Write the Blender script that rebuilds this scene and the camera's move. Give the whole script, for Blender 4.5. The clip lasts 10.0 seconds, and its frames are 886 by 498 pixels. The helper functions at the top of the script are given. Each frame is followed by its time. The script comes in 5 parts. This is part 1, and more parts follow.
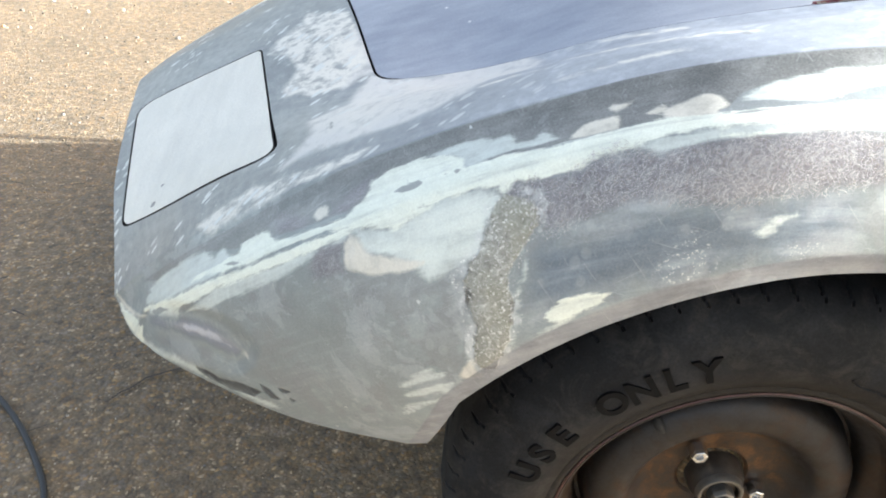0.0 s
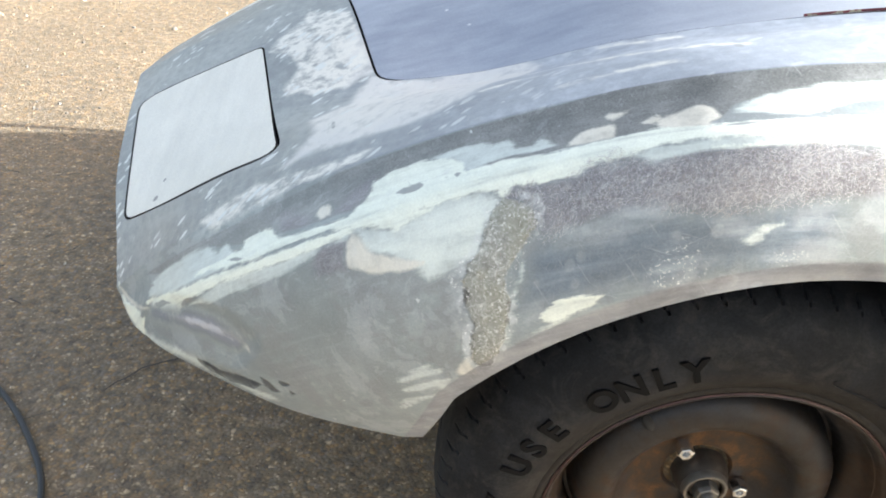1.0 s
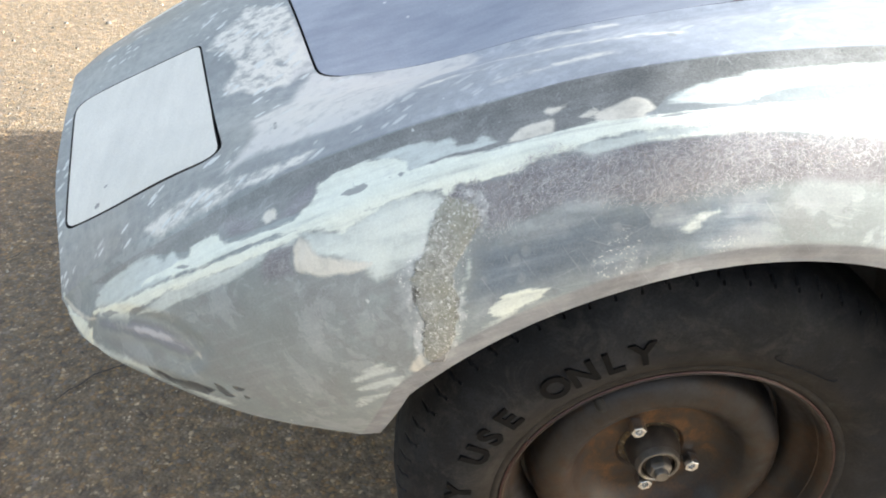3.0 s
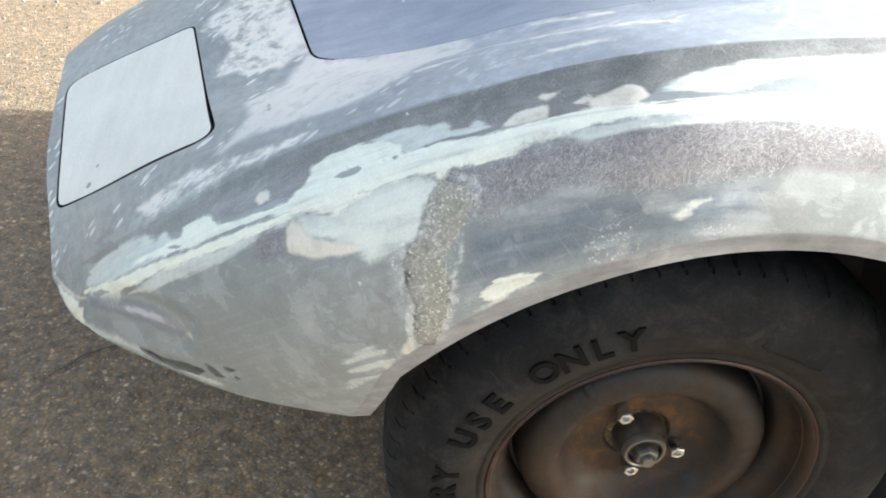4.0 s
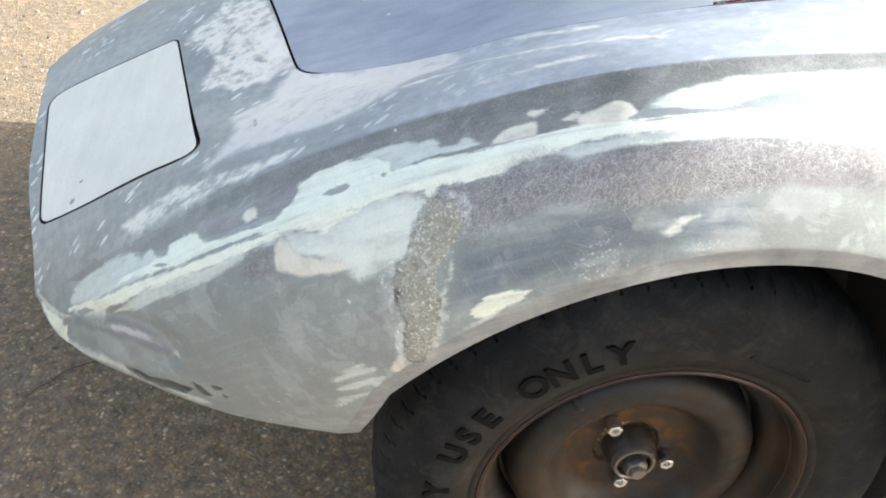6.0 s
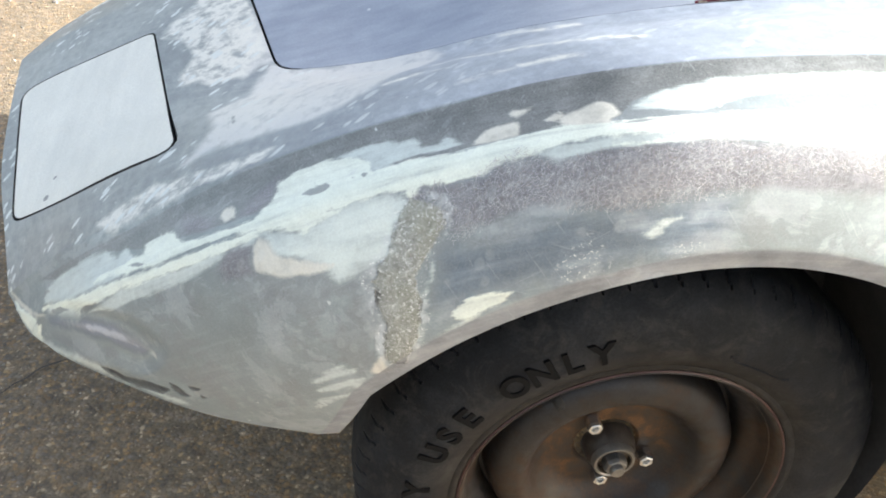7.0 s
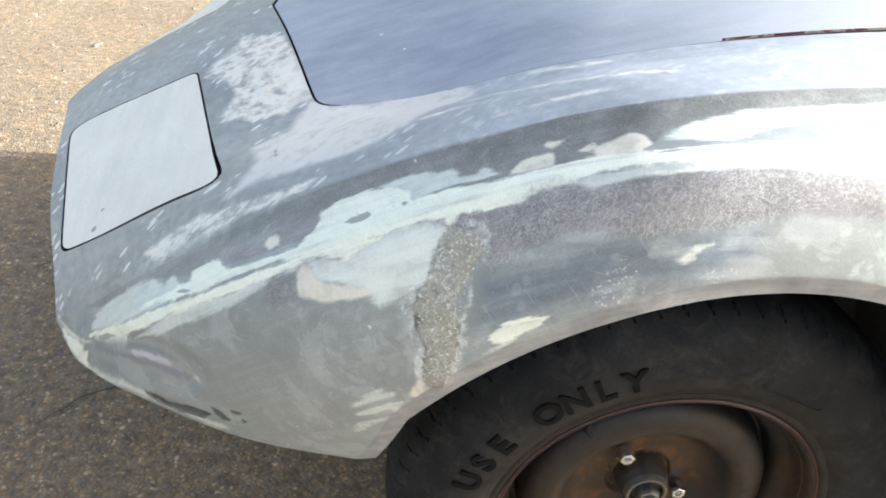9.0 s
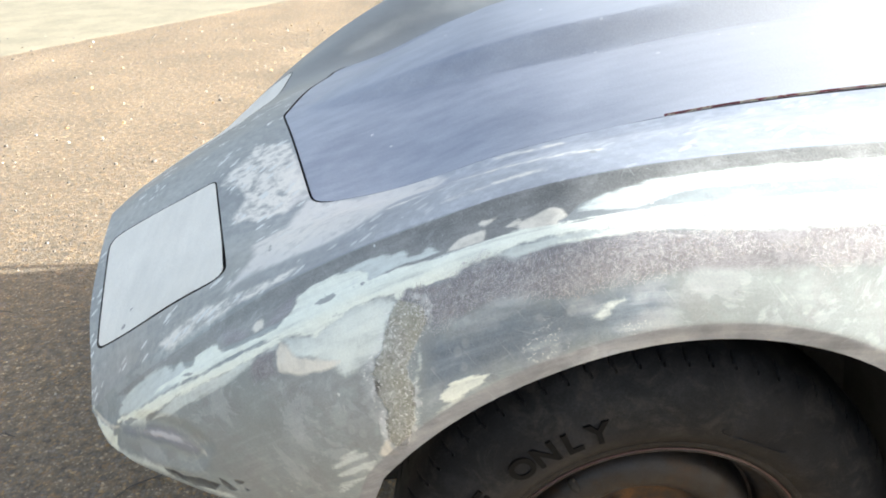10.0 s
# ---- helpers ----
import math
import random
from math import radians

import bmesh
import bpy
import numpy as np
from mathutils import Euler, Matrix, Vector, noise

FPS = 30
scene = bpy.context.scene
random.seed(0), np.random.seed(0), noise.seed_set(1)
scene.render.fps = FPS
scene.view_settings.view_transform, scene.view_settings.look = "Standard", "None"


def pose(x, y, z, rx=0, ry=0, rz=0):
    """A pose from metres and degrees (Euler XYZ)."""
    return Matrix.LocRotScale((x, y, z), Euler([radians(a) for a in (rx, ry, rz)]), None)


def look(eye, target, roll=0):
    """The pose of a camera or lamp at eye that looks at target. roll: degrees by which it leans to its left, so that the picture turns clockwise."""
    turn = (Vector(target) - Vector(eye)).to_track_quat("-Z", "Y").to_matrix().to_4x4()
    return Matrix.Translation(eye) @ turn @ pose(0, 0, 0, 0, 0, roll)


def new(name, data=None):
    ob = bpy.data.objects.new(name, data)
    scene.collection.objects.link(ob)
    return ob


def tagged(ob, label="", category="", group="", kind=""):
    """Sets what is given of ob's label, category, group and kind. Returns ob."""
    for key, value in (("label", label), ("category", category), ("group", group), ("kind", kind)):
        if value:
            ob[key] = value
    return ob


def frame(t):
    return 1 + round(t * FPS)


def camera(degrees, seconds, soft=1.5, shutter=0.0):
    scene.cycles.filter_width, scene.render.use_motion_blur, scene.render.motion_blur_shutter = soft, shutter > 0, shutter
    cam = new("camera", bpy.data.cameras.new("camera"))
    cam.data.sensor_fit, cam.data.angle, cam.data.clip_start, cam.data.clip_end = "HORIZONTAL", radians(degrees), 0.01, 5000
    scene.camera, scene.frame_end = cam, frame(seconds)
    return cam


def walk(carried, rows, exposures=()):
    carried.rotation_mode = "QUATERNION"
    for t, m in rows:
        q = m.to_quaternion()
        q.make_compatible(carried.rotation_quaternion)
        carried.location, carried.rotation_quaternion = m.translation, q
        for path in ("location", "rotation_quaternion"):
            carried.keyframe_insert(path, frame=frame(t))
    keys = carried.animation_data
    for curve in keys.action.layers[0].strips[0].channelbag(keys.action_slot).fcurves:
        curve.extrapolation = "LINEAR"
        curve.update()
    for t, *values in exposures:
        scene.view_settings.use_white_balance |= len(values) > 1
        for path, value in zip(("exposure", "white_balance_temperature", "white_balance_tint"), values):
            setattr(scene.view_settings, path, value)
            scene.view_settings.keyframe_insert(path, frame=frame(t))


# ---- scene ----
cam = camera(56.45, 10.0, soft=1.9)
PATH = [
    (0, (-0.3601, -0.6161, 1.0779), (-0.3187, 0.2388, 0.5608), 2.09),
    (0.5, (-0.3691, -0.6312, 1.0854), (-0.3289, 0.2206, 0.5631), 1.97),
    (1, (-0.3691, -0.6333, 1.0955), (-0.3163, 0.2173, 0.5722), 3.48),
    (1.5, (-0.3704, -0.6364, 1.1024), (-0.3043, 0.2131, 0.5790), 2.91),
    (2, (-0.3648, -0.6288, 1.1114), (-0.2849, 0.2222, 0.5923), 0.79),
    (2.5, (-0.3626, -0.6287, 1.1123), (-0.2653, 0.2152, 0.5846), 1.77),
    (4, (-0.3661, -0.6349, 1.1103), (-0.2459, 0.1908, 0.5592), 4.18),
    (4.5, (-0.3640, -0.6287, 1.1141), (-0.2214, 0.1991, 0.5714), 4.23),
    (5, (-0.3665, -0.6268, 1.1176), (-0.2383, 0.2046, 0.5769), 3.61),
    (6.5, (-0.3711, -0.6260, 1.1167), (-0.2202, 0.1977, 0.5701), 5.22),
    (7, (-0.3712, -0.6169, 1.1201), (-0.2070, 0.2018, 0.5699), 5.47),
    (7.5, (-0.3764, -0.6254, 1.1138), (-0.2481, 0.1951, 0.5567), 3.83),
    (8, (-0.3778, -0.6358, 1.1195), (-0.2421, 0.2120, 0.6069), 4.20),
    (8.5, (-0.3847, -0.6404, 1.1161), (-0.2365, 0.2030, 0.5997), 5.45),
    (9, (-0.3877, -0.6426, 1.1217), (-0.2514, 0.2062, 0.6108), 4.46),
    (9.5, (-0.3884, -0.6612, 1.1321), (-0.2910, 0.2053, 0.6427), 2.86),
    (9.8, (-0.3468, -0.7066, 1.1549), (-0.2630, 0.1870, 0.7137), 1.18),
    (10, (-0.2788, -0.7511, 1.1666), (-0.2251, 0.1531, 0.7428), -2.32),
]
walk(cam, [(t, look(eye, target, roll)) for t, eye, target, roll in PATH], [(0, 2.38, 6850, 8), (2.5, 2.32, 6850, 8), (8.5, 2.3, 6850, 8), (10, 2.24, 6850, 8)])

# ---------------------------------------------------------------- light
SUN = Vector((0.955, -0.065, 0.27)).normalized()      # towards the sun
world = bpy.data.worlds.new("sky")
scene.world = world
world.use_nodes = True
wn = world.node_tree.nodes
sky = wn.new("ShaderNodeTexSky")
sky.sky_type = "NISHITA"
sky.sun_disc = False
sky.air_density, sky.dust_density, sky.ozone_density = 0.8, 4.0, 0.4
sky.sun_elevation = math.asin(SUN.z)
sky.sun_rotation = math.atan2(SUN.x, SUN.y)
wn["Background"].inputs["Strength"].default_value = 0.12
haze = wn.new("ShaderNodeHueSaturation")              # thin haze pales the blue
haze.inputs["Saturation"].default_value = 0.72
world.node_tree.links.new(sky.outputs[0], haze.inputs["Color"])
world.node_tree.links.new(haze.outputs[0], wn["Background"].inputs[0])
sun_data = bpy.data.lights.new("sun", "SUN")
sun_data.energy, sun_data.angle, sun_data.color = 5.3, radians(0.55), (0.90, 0.948, 1.0)
sun = new("sun", sun_data)
sun.matrix_world = look(SUN * 20, (0, 0, 0))

# ---------------------------------------------------------------- materials
def material(name):
    m = bpy.data.materials.new(name)
    m.use_nodes = True
    nt = m.node_tree
    return m, nt, nt.nodes["Principled BSDF"]


def node(nt, kind, *ins, **props):
    """A node with its properties set; ins are (input, value or socket)."""
    n = nt.nodes.new("ShaderNode" + kind)
    for k, val in props.items():
        setattr(n, k, val)
    for key, val in ins:
        if isinstance(val, bpy.types.NodeSocket):
            nt.links.new(val, n.inputs[key])
        else:
            n.inputs[key].default_value = val
    return n


def coords(nt, kind="Object"):
    return node(nt, "TexCoord").outputs[kind]


def noise_tex(nt, vec, scale, detail=4.0, rough=0.55, distortion=0.0):
    return node(nt, "TexNoise", ("Vector", vec), ("Scale", scale), ("Detail", detail), ("Roughness", rough), ("Distortion", distortion)).outputs["Fac"]


def ramp(nt, fac, *stops, mode="LINEAR"):
    r = node(nt, "ValToRGB", ("Fac", fac))
    el = r.color_ramp.elements
    r.color_ramp.interpolation = mode
    while len(el) < len(stops):
        el.new(0.5)
    for e, (pos, col) in zip(el, stops):
        e.position = pos
        e.color = (col, col, col, 1) if isinstance(col, (int, float)) else (*col, 1)
    return r.outputs["Color"]


def mix(nt, fac, a, b, mode="MIX"):
    n = node(nt, "Mix", data_type="RGBA", blend_type=mode)
    for key, val in ((0, fac), (6, a), (7, b)):
        if isinstance(val, bpy.types.NodeSocket):
            nt.links.new(val, n.inputs[key])
        elif key == 0:
            n.inputs[0].default_value = val
        else:
            n.inputs[key].default_value = (*val, 1) if len(val) == 3 else val
    return n.outputs[2]


def maths(nt, op, a, b=0.0, clamp=False):
    return node(nt, "Math", (0, a), (1, b), operation=op, use_clamp=clamp).outputs[0]


def bump(nt, bsdf, height, strength=0.3, distance=0.002):
    b = node(nt, "Bump", ("Height", height), ("Strength", strength), ("Distance", distance))
    nt.links.new(b.outputs[0], bsdf.inputs["Normal"])


def plain(name, col, rough=0.6, metal=0.0, var=0.15, scale=30.0, relief=0.1):
    m, nt, b = material(name)
    co = coords(nt)
    n1, n2 = noise_tex(nt, co, scale), noise_tex(nt, co, scale * 9)
    f = maths(nt, "ADD", maths(nt, "MULTIPLY", n1, 0.65), maths(nt, "MULTIPLY", n2, 0.35))
    lo, hi = [c * (1 - var) for c in col], [min(1, c * (1 + var)) for c in col]
    nt.links.new(ramp(nt, f, (0.3, lo), (0.7, hi)), b.inputs["Base Color"])
    b.inputs["Roughness"].default_value, b.inputs["Metallic"].default_value = rough, metal
    if relief:
        bump(nt, b, f, relief, 0.001)
    return m


def asphalt():
    m, nt, b = material("asphalt")
    co = coords(nt)
    warp = node(nt, "TexNoise", ("Vector", co), ("Scale", 40.0), ("Detail", 2.0)).outputs["Color"]
    wv = node(nt, "VectorMath", (0, co), (1, node(nt, "VectorMath", (0, warp), (3, 0.012), operation="SCALE").outputs[0]), operation="ADD").outputs[0]
    vor = node(nt, "TexVoronoi", ("Vector", wv), ("Scale", 125.0))
    pick = node(nt, "SeparateColor", ("Color", vor.outputs["Color"])).outputs[0]
    stone = ramp(nt, pick, (0.0, (0.115, 0.108, 0.098)), (0.25, (0.165, 0.138, 0.10)), (0.45, (0.155, 0.148, 0.142)), (0.62, (0.23, 0.165, 0.095)), (0.78, (0.19, 0.175, 0.15)), (0.90, (0.30, 0.225, 0.13)), (0.97, (0.42, 0.37, 0.29)), mode="CONSTANT")
    vor2 = node(nt, "TexVoronoi", ("Vector", wv), ("Scale", 240.0))
    pick2 = node(nt, "SeparateColor", ("Color", vor2.outputs["Color"])).outputs[1]
    sand = ramp(nt, pick2, (0.0, (0.11, 0.095, 0.073)), (0.6, (0.16, 0.137, 0.105)), (0.92, (0.22, 0.185, 0.14)), (0.975, (0.5, 0.45, 0.36)))
    which = ramp(nt, noise_tex(nt, co, 30, 3), (0.40, 0.05), (0.60, 0.75))
    body = mix(nt, which, stone, sand)
    body = mix(nt, ramp(nt, vor.outputs["Distance"], (0.35, 0.0), (0.7, 0.5)), body, (0.105, 0.09, 0.07))
    big, lump = noise_tex(nt, co, 1.6, 6, 0.62), noise_tex(nt, co, 34, 5, 0.65)
    body = mix(nt, 1.0, body, ramp(nt, big, (0.28, 0.70), (0.5, 0.98), (0.74, 1.28)), "MULTIPLY")
    body = mix(nt, 1.0, body, ramp(nt, lump, (0.30, 0.58), (0.5, 1.0), (0.68, 1.42)), "MULTIPLY")
    fine = noise_tex(nt, co, 420, 2)
    body = mix(nt, 1.0, body, ramp(nt, fine, (0.3, 0.85), (0.7, 1.15)), "MULTIPLY")
    body = mix(nt, 1.0, body, (1.25, 1.10, 0.92), "MULTIPLY")
    nt.links.new(body, b.inputs["Base Color"])
    nt.links.new(ramp(nt, big, (0.3, 0.62), (0.7, 0.85)), b.inputs["Roughness"])
    h = maths(nt, "SUBTRACT", maths(nt, "ADD", maths(nt, "MULTIPLY", fine, 0.3), maths(nt, "MULTIPLY", lump, 1.2)), maths(nt, "MULTIPLY", vor.outputs["Distance"], 0.7))
    bump(nt, b, h, 0.52, 0.007)
    return m


def masked(nt, name, co, amp, scale, soft):
    """How far a patch covers a place: its signed distance, roughened by noise, turned into 0 to 1."""
    d = node(nt, "Attribute", attribute_name=name).outputs["Fac"]
    n1 = maths(nt, "SUBTRACT", noise_tex(nt, co, scale, 4, 0.7), 0.5)
    n2 = maths(nt, "SUBTRACT", noise_tex(nt, turned(nt, co, 25, scale * 9, scale * 9, scale * 2.5), 1.0, 3, 0.65), 0.5)
    v = maths(nt, "ADD", d, maths(nt, "ADD", maths(nt, "MULTIPLY", n1, amp * 2.6), maths(nt, "MULTIPLY", n2, amp * 0.6)))
    return node(nt, "MapRange", ("Value", v), ("From Min", soft), ("From Max", -soft), interpolation_type="SMOOTHSTEP").outputs[0]


def brushed(nt, name, co, uv, amp, scale, soft):
    """As masked, but the edge runs out in strokes along the body and ends in fine teeth."""
    d = node(nt, "Attribute", attribute_name=name).outputs["Fac"]
    v = d
    for (su, sv), part_amp, det in (((scale * 0.55, scale * 3.2), 1.9, 5), ((scale * 1.6, scale * 1.4), 1.3, 4), ((scale * 16, scale * 3.5), 0.45, 2)):
        st = node(nt, "Mapping", ("Vector", uv), ("Scale", (su, sv, 1))).outputs[0]
        v = maths(nt, "ADD", v, maths(nt, "MULTIPLY", maths(nt, "SUBTRACT", noise_tex(nt, st, 1.0, det, 0.68), 0.5), amp * 2 * part_amp))
    return node(nt, "MapRange", ("Value", v), ("From Min", soft), ("From Max", -soft), interpolation_type="SMOOTHSTEP").outputs[0]


def turned(nt, co, angle, sx, sy, sz):
    return node(nt, "Mapping", ("Vector", node(nt, "Mapping", ("Vector", co), ("Rotation", (0, radians(angle), 0))).outputs[0]), ("Scale", (sx, sy, sz))).outputs[0]


def hairs(nt, co, angles, fine, long, lo, hi):
    """Fine short strands lying every way, 0 to 1."""
    best = None
    for k, a in enumerate(angles):
        v = turned(nt, co, a, fine, fine * 0.5, long)
        w = node(nt, "VectorMath", (0, v), (1, (7.3 * k, 3.1 * k, 5.7 * k)), operation="ADD").outputs[0]
        h = node(nt, "MapRange", ("Value", noise_tex(nt, w, 1.0, 2, 0.5, 0.6)), ("From Min", lo), ("From Max", hi)).outputs[0]
        best = h if best is None else maths(nt, "MAXIMUM", best, h)
    return best


def body_skin():
    """Sanded fibreglass: grey primer, bare gelcoat, filler, putty and an open laminate repair."""
    m, nt, b = material("sanded_fibreglass")
    co = coords(nt)
    cloud, mid, grain = noise_tex(nt, co, 5, 5, 0.6), noise_tex(nt, co, 24, 4, 0.6), noise_tex(nt, co, 500, 2)
    streak = noise_tex(nt, turned(nt, co, -24, 14, 40, 90), 1.0, 4, 0.6)
    col = ramp(nt, maths(nt, "ADD", maths(nt, "MULTIPLY", cloud, 0.6), maths(nt, "MULTIPLY", mid, 0.4)),
               (0.32, (0.182, 0.21, 0.212)), (0.5, (0.24, 0.275, 0.28)), (0.66, (0.31, 0.353, 0.36)))
    up_d = node(nt, "Attribute", attribute_name="upper").outputs["Fac"]
    uv = node(nt, "CombineXYZ", ("X", node(nt, "SeparateXYZ", ("Vector", co)).outputs[0]), ("Y", up_d)).outputs[0]
    along = noise_tex(nt, node(nt, "Mapping", ("Vector", uv), ("Scale", (9, 95, 1))).outputs[0], 1.0, 5, 0.62)
    # rubbed-through coats: faint patches with clear edges
    for sc, at, amount, tone in ((9, 0.52, 0.5, (0.225, 0.24, 0.245)), (16, 0.55, 0.45, (0.36, 0.39, 0.41)), (30, 0.60, 0.4, (0.19, 0.205, 0.215))):
        pf = node(nt, "MapRange", ("Value", noise_tex(nt, co, sc, 5, 0.7, 0.5)), ("From Min", at), ("From Max", at + 0.03)).outputs[0]
        col = mix(nt, maths(nt, "MULTIPLY", pf, amount), col, tone)
    # the upper primer, rubbed through in streaks; its blue includes painted sky sheen
    behind = node(nt, "MapRange", ("Value", node(nt, "SeparateXYZ", ("Vector", co)).outputs[0]), ("From Min", -0.5), ("From Max", -0.22)).outputs[0]
    top = masked(nt, "upper", co, 0.0010, 20, 0.0016)
    blue = ramp(nt, maths(nt, "ADD", maths(nt, "MULTIPLY", streak, 0.55), maths(nt, "MULTIPLY", cloud, 0.45)),
                (0.3, (0.205, 0.23, 0.28)), (0.48, (0.27, 0.305, 0.365)), (0.6, (0.36, 0.40, 0.465)), (0.75, (0.52, 0.55, 0.58)))
    nose_grey = ramp(nt, maths(nt, "ADD", maths(nt, "MULTIPLY", streak, 0.45), maths(nt, "MULTIPLY", cloud, 0.55)), (0.32, (0.145, 0.165, 0.18)), (0.5, (0.22, 0.245, 0.255)), (0.66, (0.32, 0.345, 0.35)))
    col = mix(nt, top, col, mix(nt, behind, nose_grey, blue))
    low = masked(nt, "blue", co, 0.02, 14, 0.02)
    col = mix(nt, maths(nt, "MULTIPLY", low, 0.88), col, ramp(nt, maths(nt, "ADD", maths(nt, "MULTIPLY", along, 0.5), maths(nt, "MULTIPLY", mid, 0.5)), (0.35, (0.10, 0.132, 0.17)), (0.55, (0.165, 0.212, 0.262)), (0.68, (0.285, 0.343, 0.392))))
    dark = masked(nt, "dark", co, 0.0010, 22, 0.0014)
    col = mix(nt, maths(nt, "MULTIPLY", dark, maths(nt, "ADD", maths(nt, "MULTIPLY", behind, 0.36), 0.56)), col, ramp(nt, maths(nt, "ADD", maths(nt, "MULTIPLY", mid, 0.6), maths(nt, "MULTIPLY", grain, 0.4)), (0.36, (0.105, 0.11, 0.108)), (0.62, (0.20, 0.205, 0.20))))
    # bare glass strands
    fib = masked(nt, "fibre", co, 0.005, 24, 0.006)
    strands = hairs(nt, co, (8, 62, 90, 118, 160), 1150, 120, 0.56, 0.72)
    darks = hairs(nt, co, (35, 80, 140), 1000, 110, 0.56, 0.72)
    fcol = mix(nt, maths(nt, "MULTIPLY", darks, 0.45), ramp(nt, mid, (0.35, (0.15, 0.15, 0.165)), (0.65, (0.225, 0.225, 0.245))), (0.13, 0.11, 0.105))
    fcol = mix(nt, maths(nt, "MULTIPLY", strands, 0.28), fcol, (0.46, 0.46, 0.49))
    col = mix(nt, fib, col, fcol)
    thin = maths(nt, "MULTIPLY", strands, 0.10)
    col = mix(nt, thin, col, (0.6, 0.6, 0.6))
    cream = masked(nt, "cream", co, 0.006, 16, 0.008)
    cream_f = maths(nt, "MULTIPLY", cream, ramp(nt, maths(nt, "ADD", maths(nt, "MULTIPLY", streak, 0.6), maths(nt, "MULTIPLY", mid, 0.4)), (0.36, 0.45), (0.50, 0.9)))
    col = mix(nt, cream_f, col, ramp(nt, cloud, (0.35, (0.57, 0.575, 0.58)), (0.65, (0.67, 0.66, 0.635))))
    swirl = masked(nt, "swirl", co, 0.012, 17, 0.006)
    rub = ramp(nt, noise_tex(nt, turned(nt, co, -35, 62, 54, 36), 1.0, 6, 0.66), (0.38, 0.12), (0.46, 0.5), (0.55, 0.95))
    col = mix(nt, node(nt, "Math", (0, swirl), (1, rub), operation="MULTIPLY").outputs[0], col, (0.69, 0.685, 0.645))
    # a dry brush of pale skim over much of the flank
    dry = ramp(nt, maths(nt, "ADD", maths(nt, "MULTIPLY", along, 0.6), maths(nt, "MULTIPLY", mid, 0.4)), (0.50, 0.0), (0.60, 0.5), (0.68, 0.7))
    col = mix(nt, maths(nt, "MULTIPLY", dry, 0.22), col, (0.50, 0.53, 0.54))
    wash = brushed(nt, "wash", co, uv, 0.0032, 44, 0.0030)
    veil = ramp(nt, maths(nt, "ADD", maths(nt, "MULTIPLY", along, 0.55), maths(nt, "MULTIPLY", noise_tex(nt, co, 60, 4, 0.65), 0.45)), (0.33, 0.40), (0.43, 0.72), (0.55, 0.95))
    col = mix(nt, maths(nt, "MULTIPLY", wash, veil), col, (0.585, 0.64, 0.615))
    faint = brushed(nt, "faint", co, uv, 0.006, 40, 0.006)
    col = mix(nt, maths(nt, "MULTIPLY", faint, maths(nt, "MULTIPLY", veil, 0.36)), col, (0.48, 0.51, 0.54))
    # open laminate
    gl = masked(nt, "glass", co, 0.0035, 110, 0.0012)
    rim_g = masked(nt, "glass_rim", co, 0.009, 60, 0.002)
    col = mix(nt, maths(nt, "MULTIPLY", rim_g, ramp(nt, mid, (0.42, 0.05), (0.52, 0.75))), col, (0.58, 0.61, 0.61))
    clot = noise_tex(nt, co, 170, 5, 0.75, 1.2)
    gcol = ramp(nt, clot, (0.30, (0.17, 0.175, 0.155)), (0.43, (0.28, 0.288, 0.26)), (0.56, (0.37, 0.378, 0.35)), (0.66, (0.55, 0.555, 0.54)), (0.74, (0.75, 0.75, 0.74)))
    gcol = mix(nt, ramp(nt, noise_tex(nt, co, 26, 3), (0.42, 0.0), (0.6, 0.30)), gcol, (0.30, 0.305, 0.22))
    col = mix(nt, gl, col, gcol)
    lip_g = masked(nt, "glass_edge", co, 0.006, 110, 0.001)
    col = mix(nt, maths(nt, "MULTIPLY", lip_g, ramp(nt, mid, (0.40, 0.0), (0.50, 0.85))), col, (0.10, 0.10, 0.095))
    cr = node(nt, "MapRange", ("Value", noise_tex(nt, co, 330, 3, 0.7)), ("From Min", 0.585), ("From Max", 0.64)).outputs[0]
    col = mix(nt, maths(nt, "MULTIPLY", cr, maths(nt, "MAXIMUM", maths(nt, "MAXIMUM", rim_g, masked(nt, "crumb", co, 0.008, 40, 0.008)), maths(nt, "MULTIPLY", gl, 0.85))), col, (0.76, 0.77, 0.75))
    milk = brushed(nt, "milk", co, uv, 0.0050, 40, 0.008)
    col = mix(nt, maths(nt, "MULTIPLY", milk, maths(nt, "MULTIPLY", veil, 0.85)), col, (0.705, 0.76, 0.715))
    mint = brushed(nt, "mint", co, uv, 0.0033, 52, 0.0020)
    thinm = ramp(nt, maths(nt, "ADD", maths(nt, "MULTIPLY", along, 0.7), maths(nt, "MULTIPLY", mid, 0.3)), (0.33, 0.45), (0.43, 0.85), (0.53, 1.0))
    mint_f = maths(nt, "MULTIPLY", mint, thinm)
    col = mix(nt, mint_f, col, ramp(nt, streak, (0.35, (0.735, 0.775, 0.69)), (0.65, (0.80, 0.84, 0.75))))
    tan = masked(nt, "tan", co, 0.0038, 45, 0.0024)
    col = mix(nt, maths(nt, "MULTIPLY", tan, ramp(nt, mid, (0.36, 0.72), (0.5, 0.95))), col, ramp(nt, mid, (0.35, (0.62, 0.60, 0.53)), (0.65, (0.71, 0.69, 0.62))))
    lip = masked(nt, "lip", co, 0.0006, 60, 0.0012)
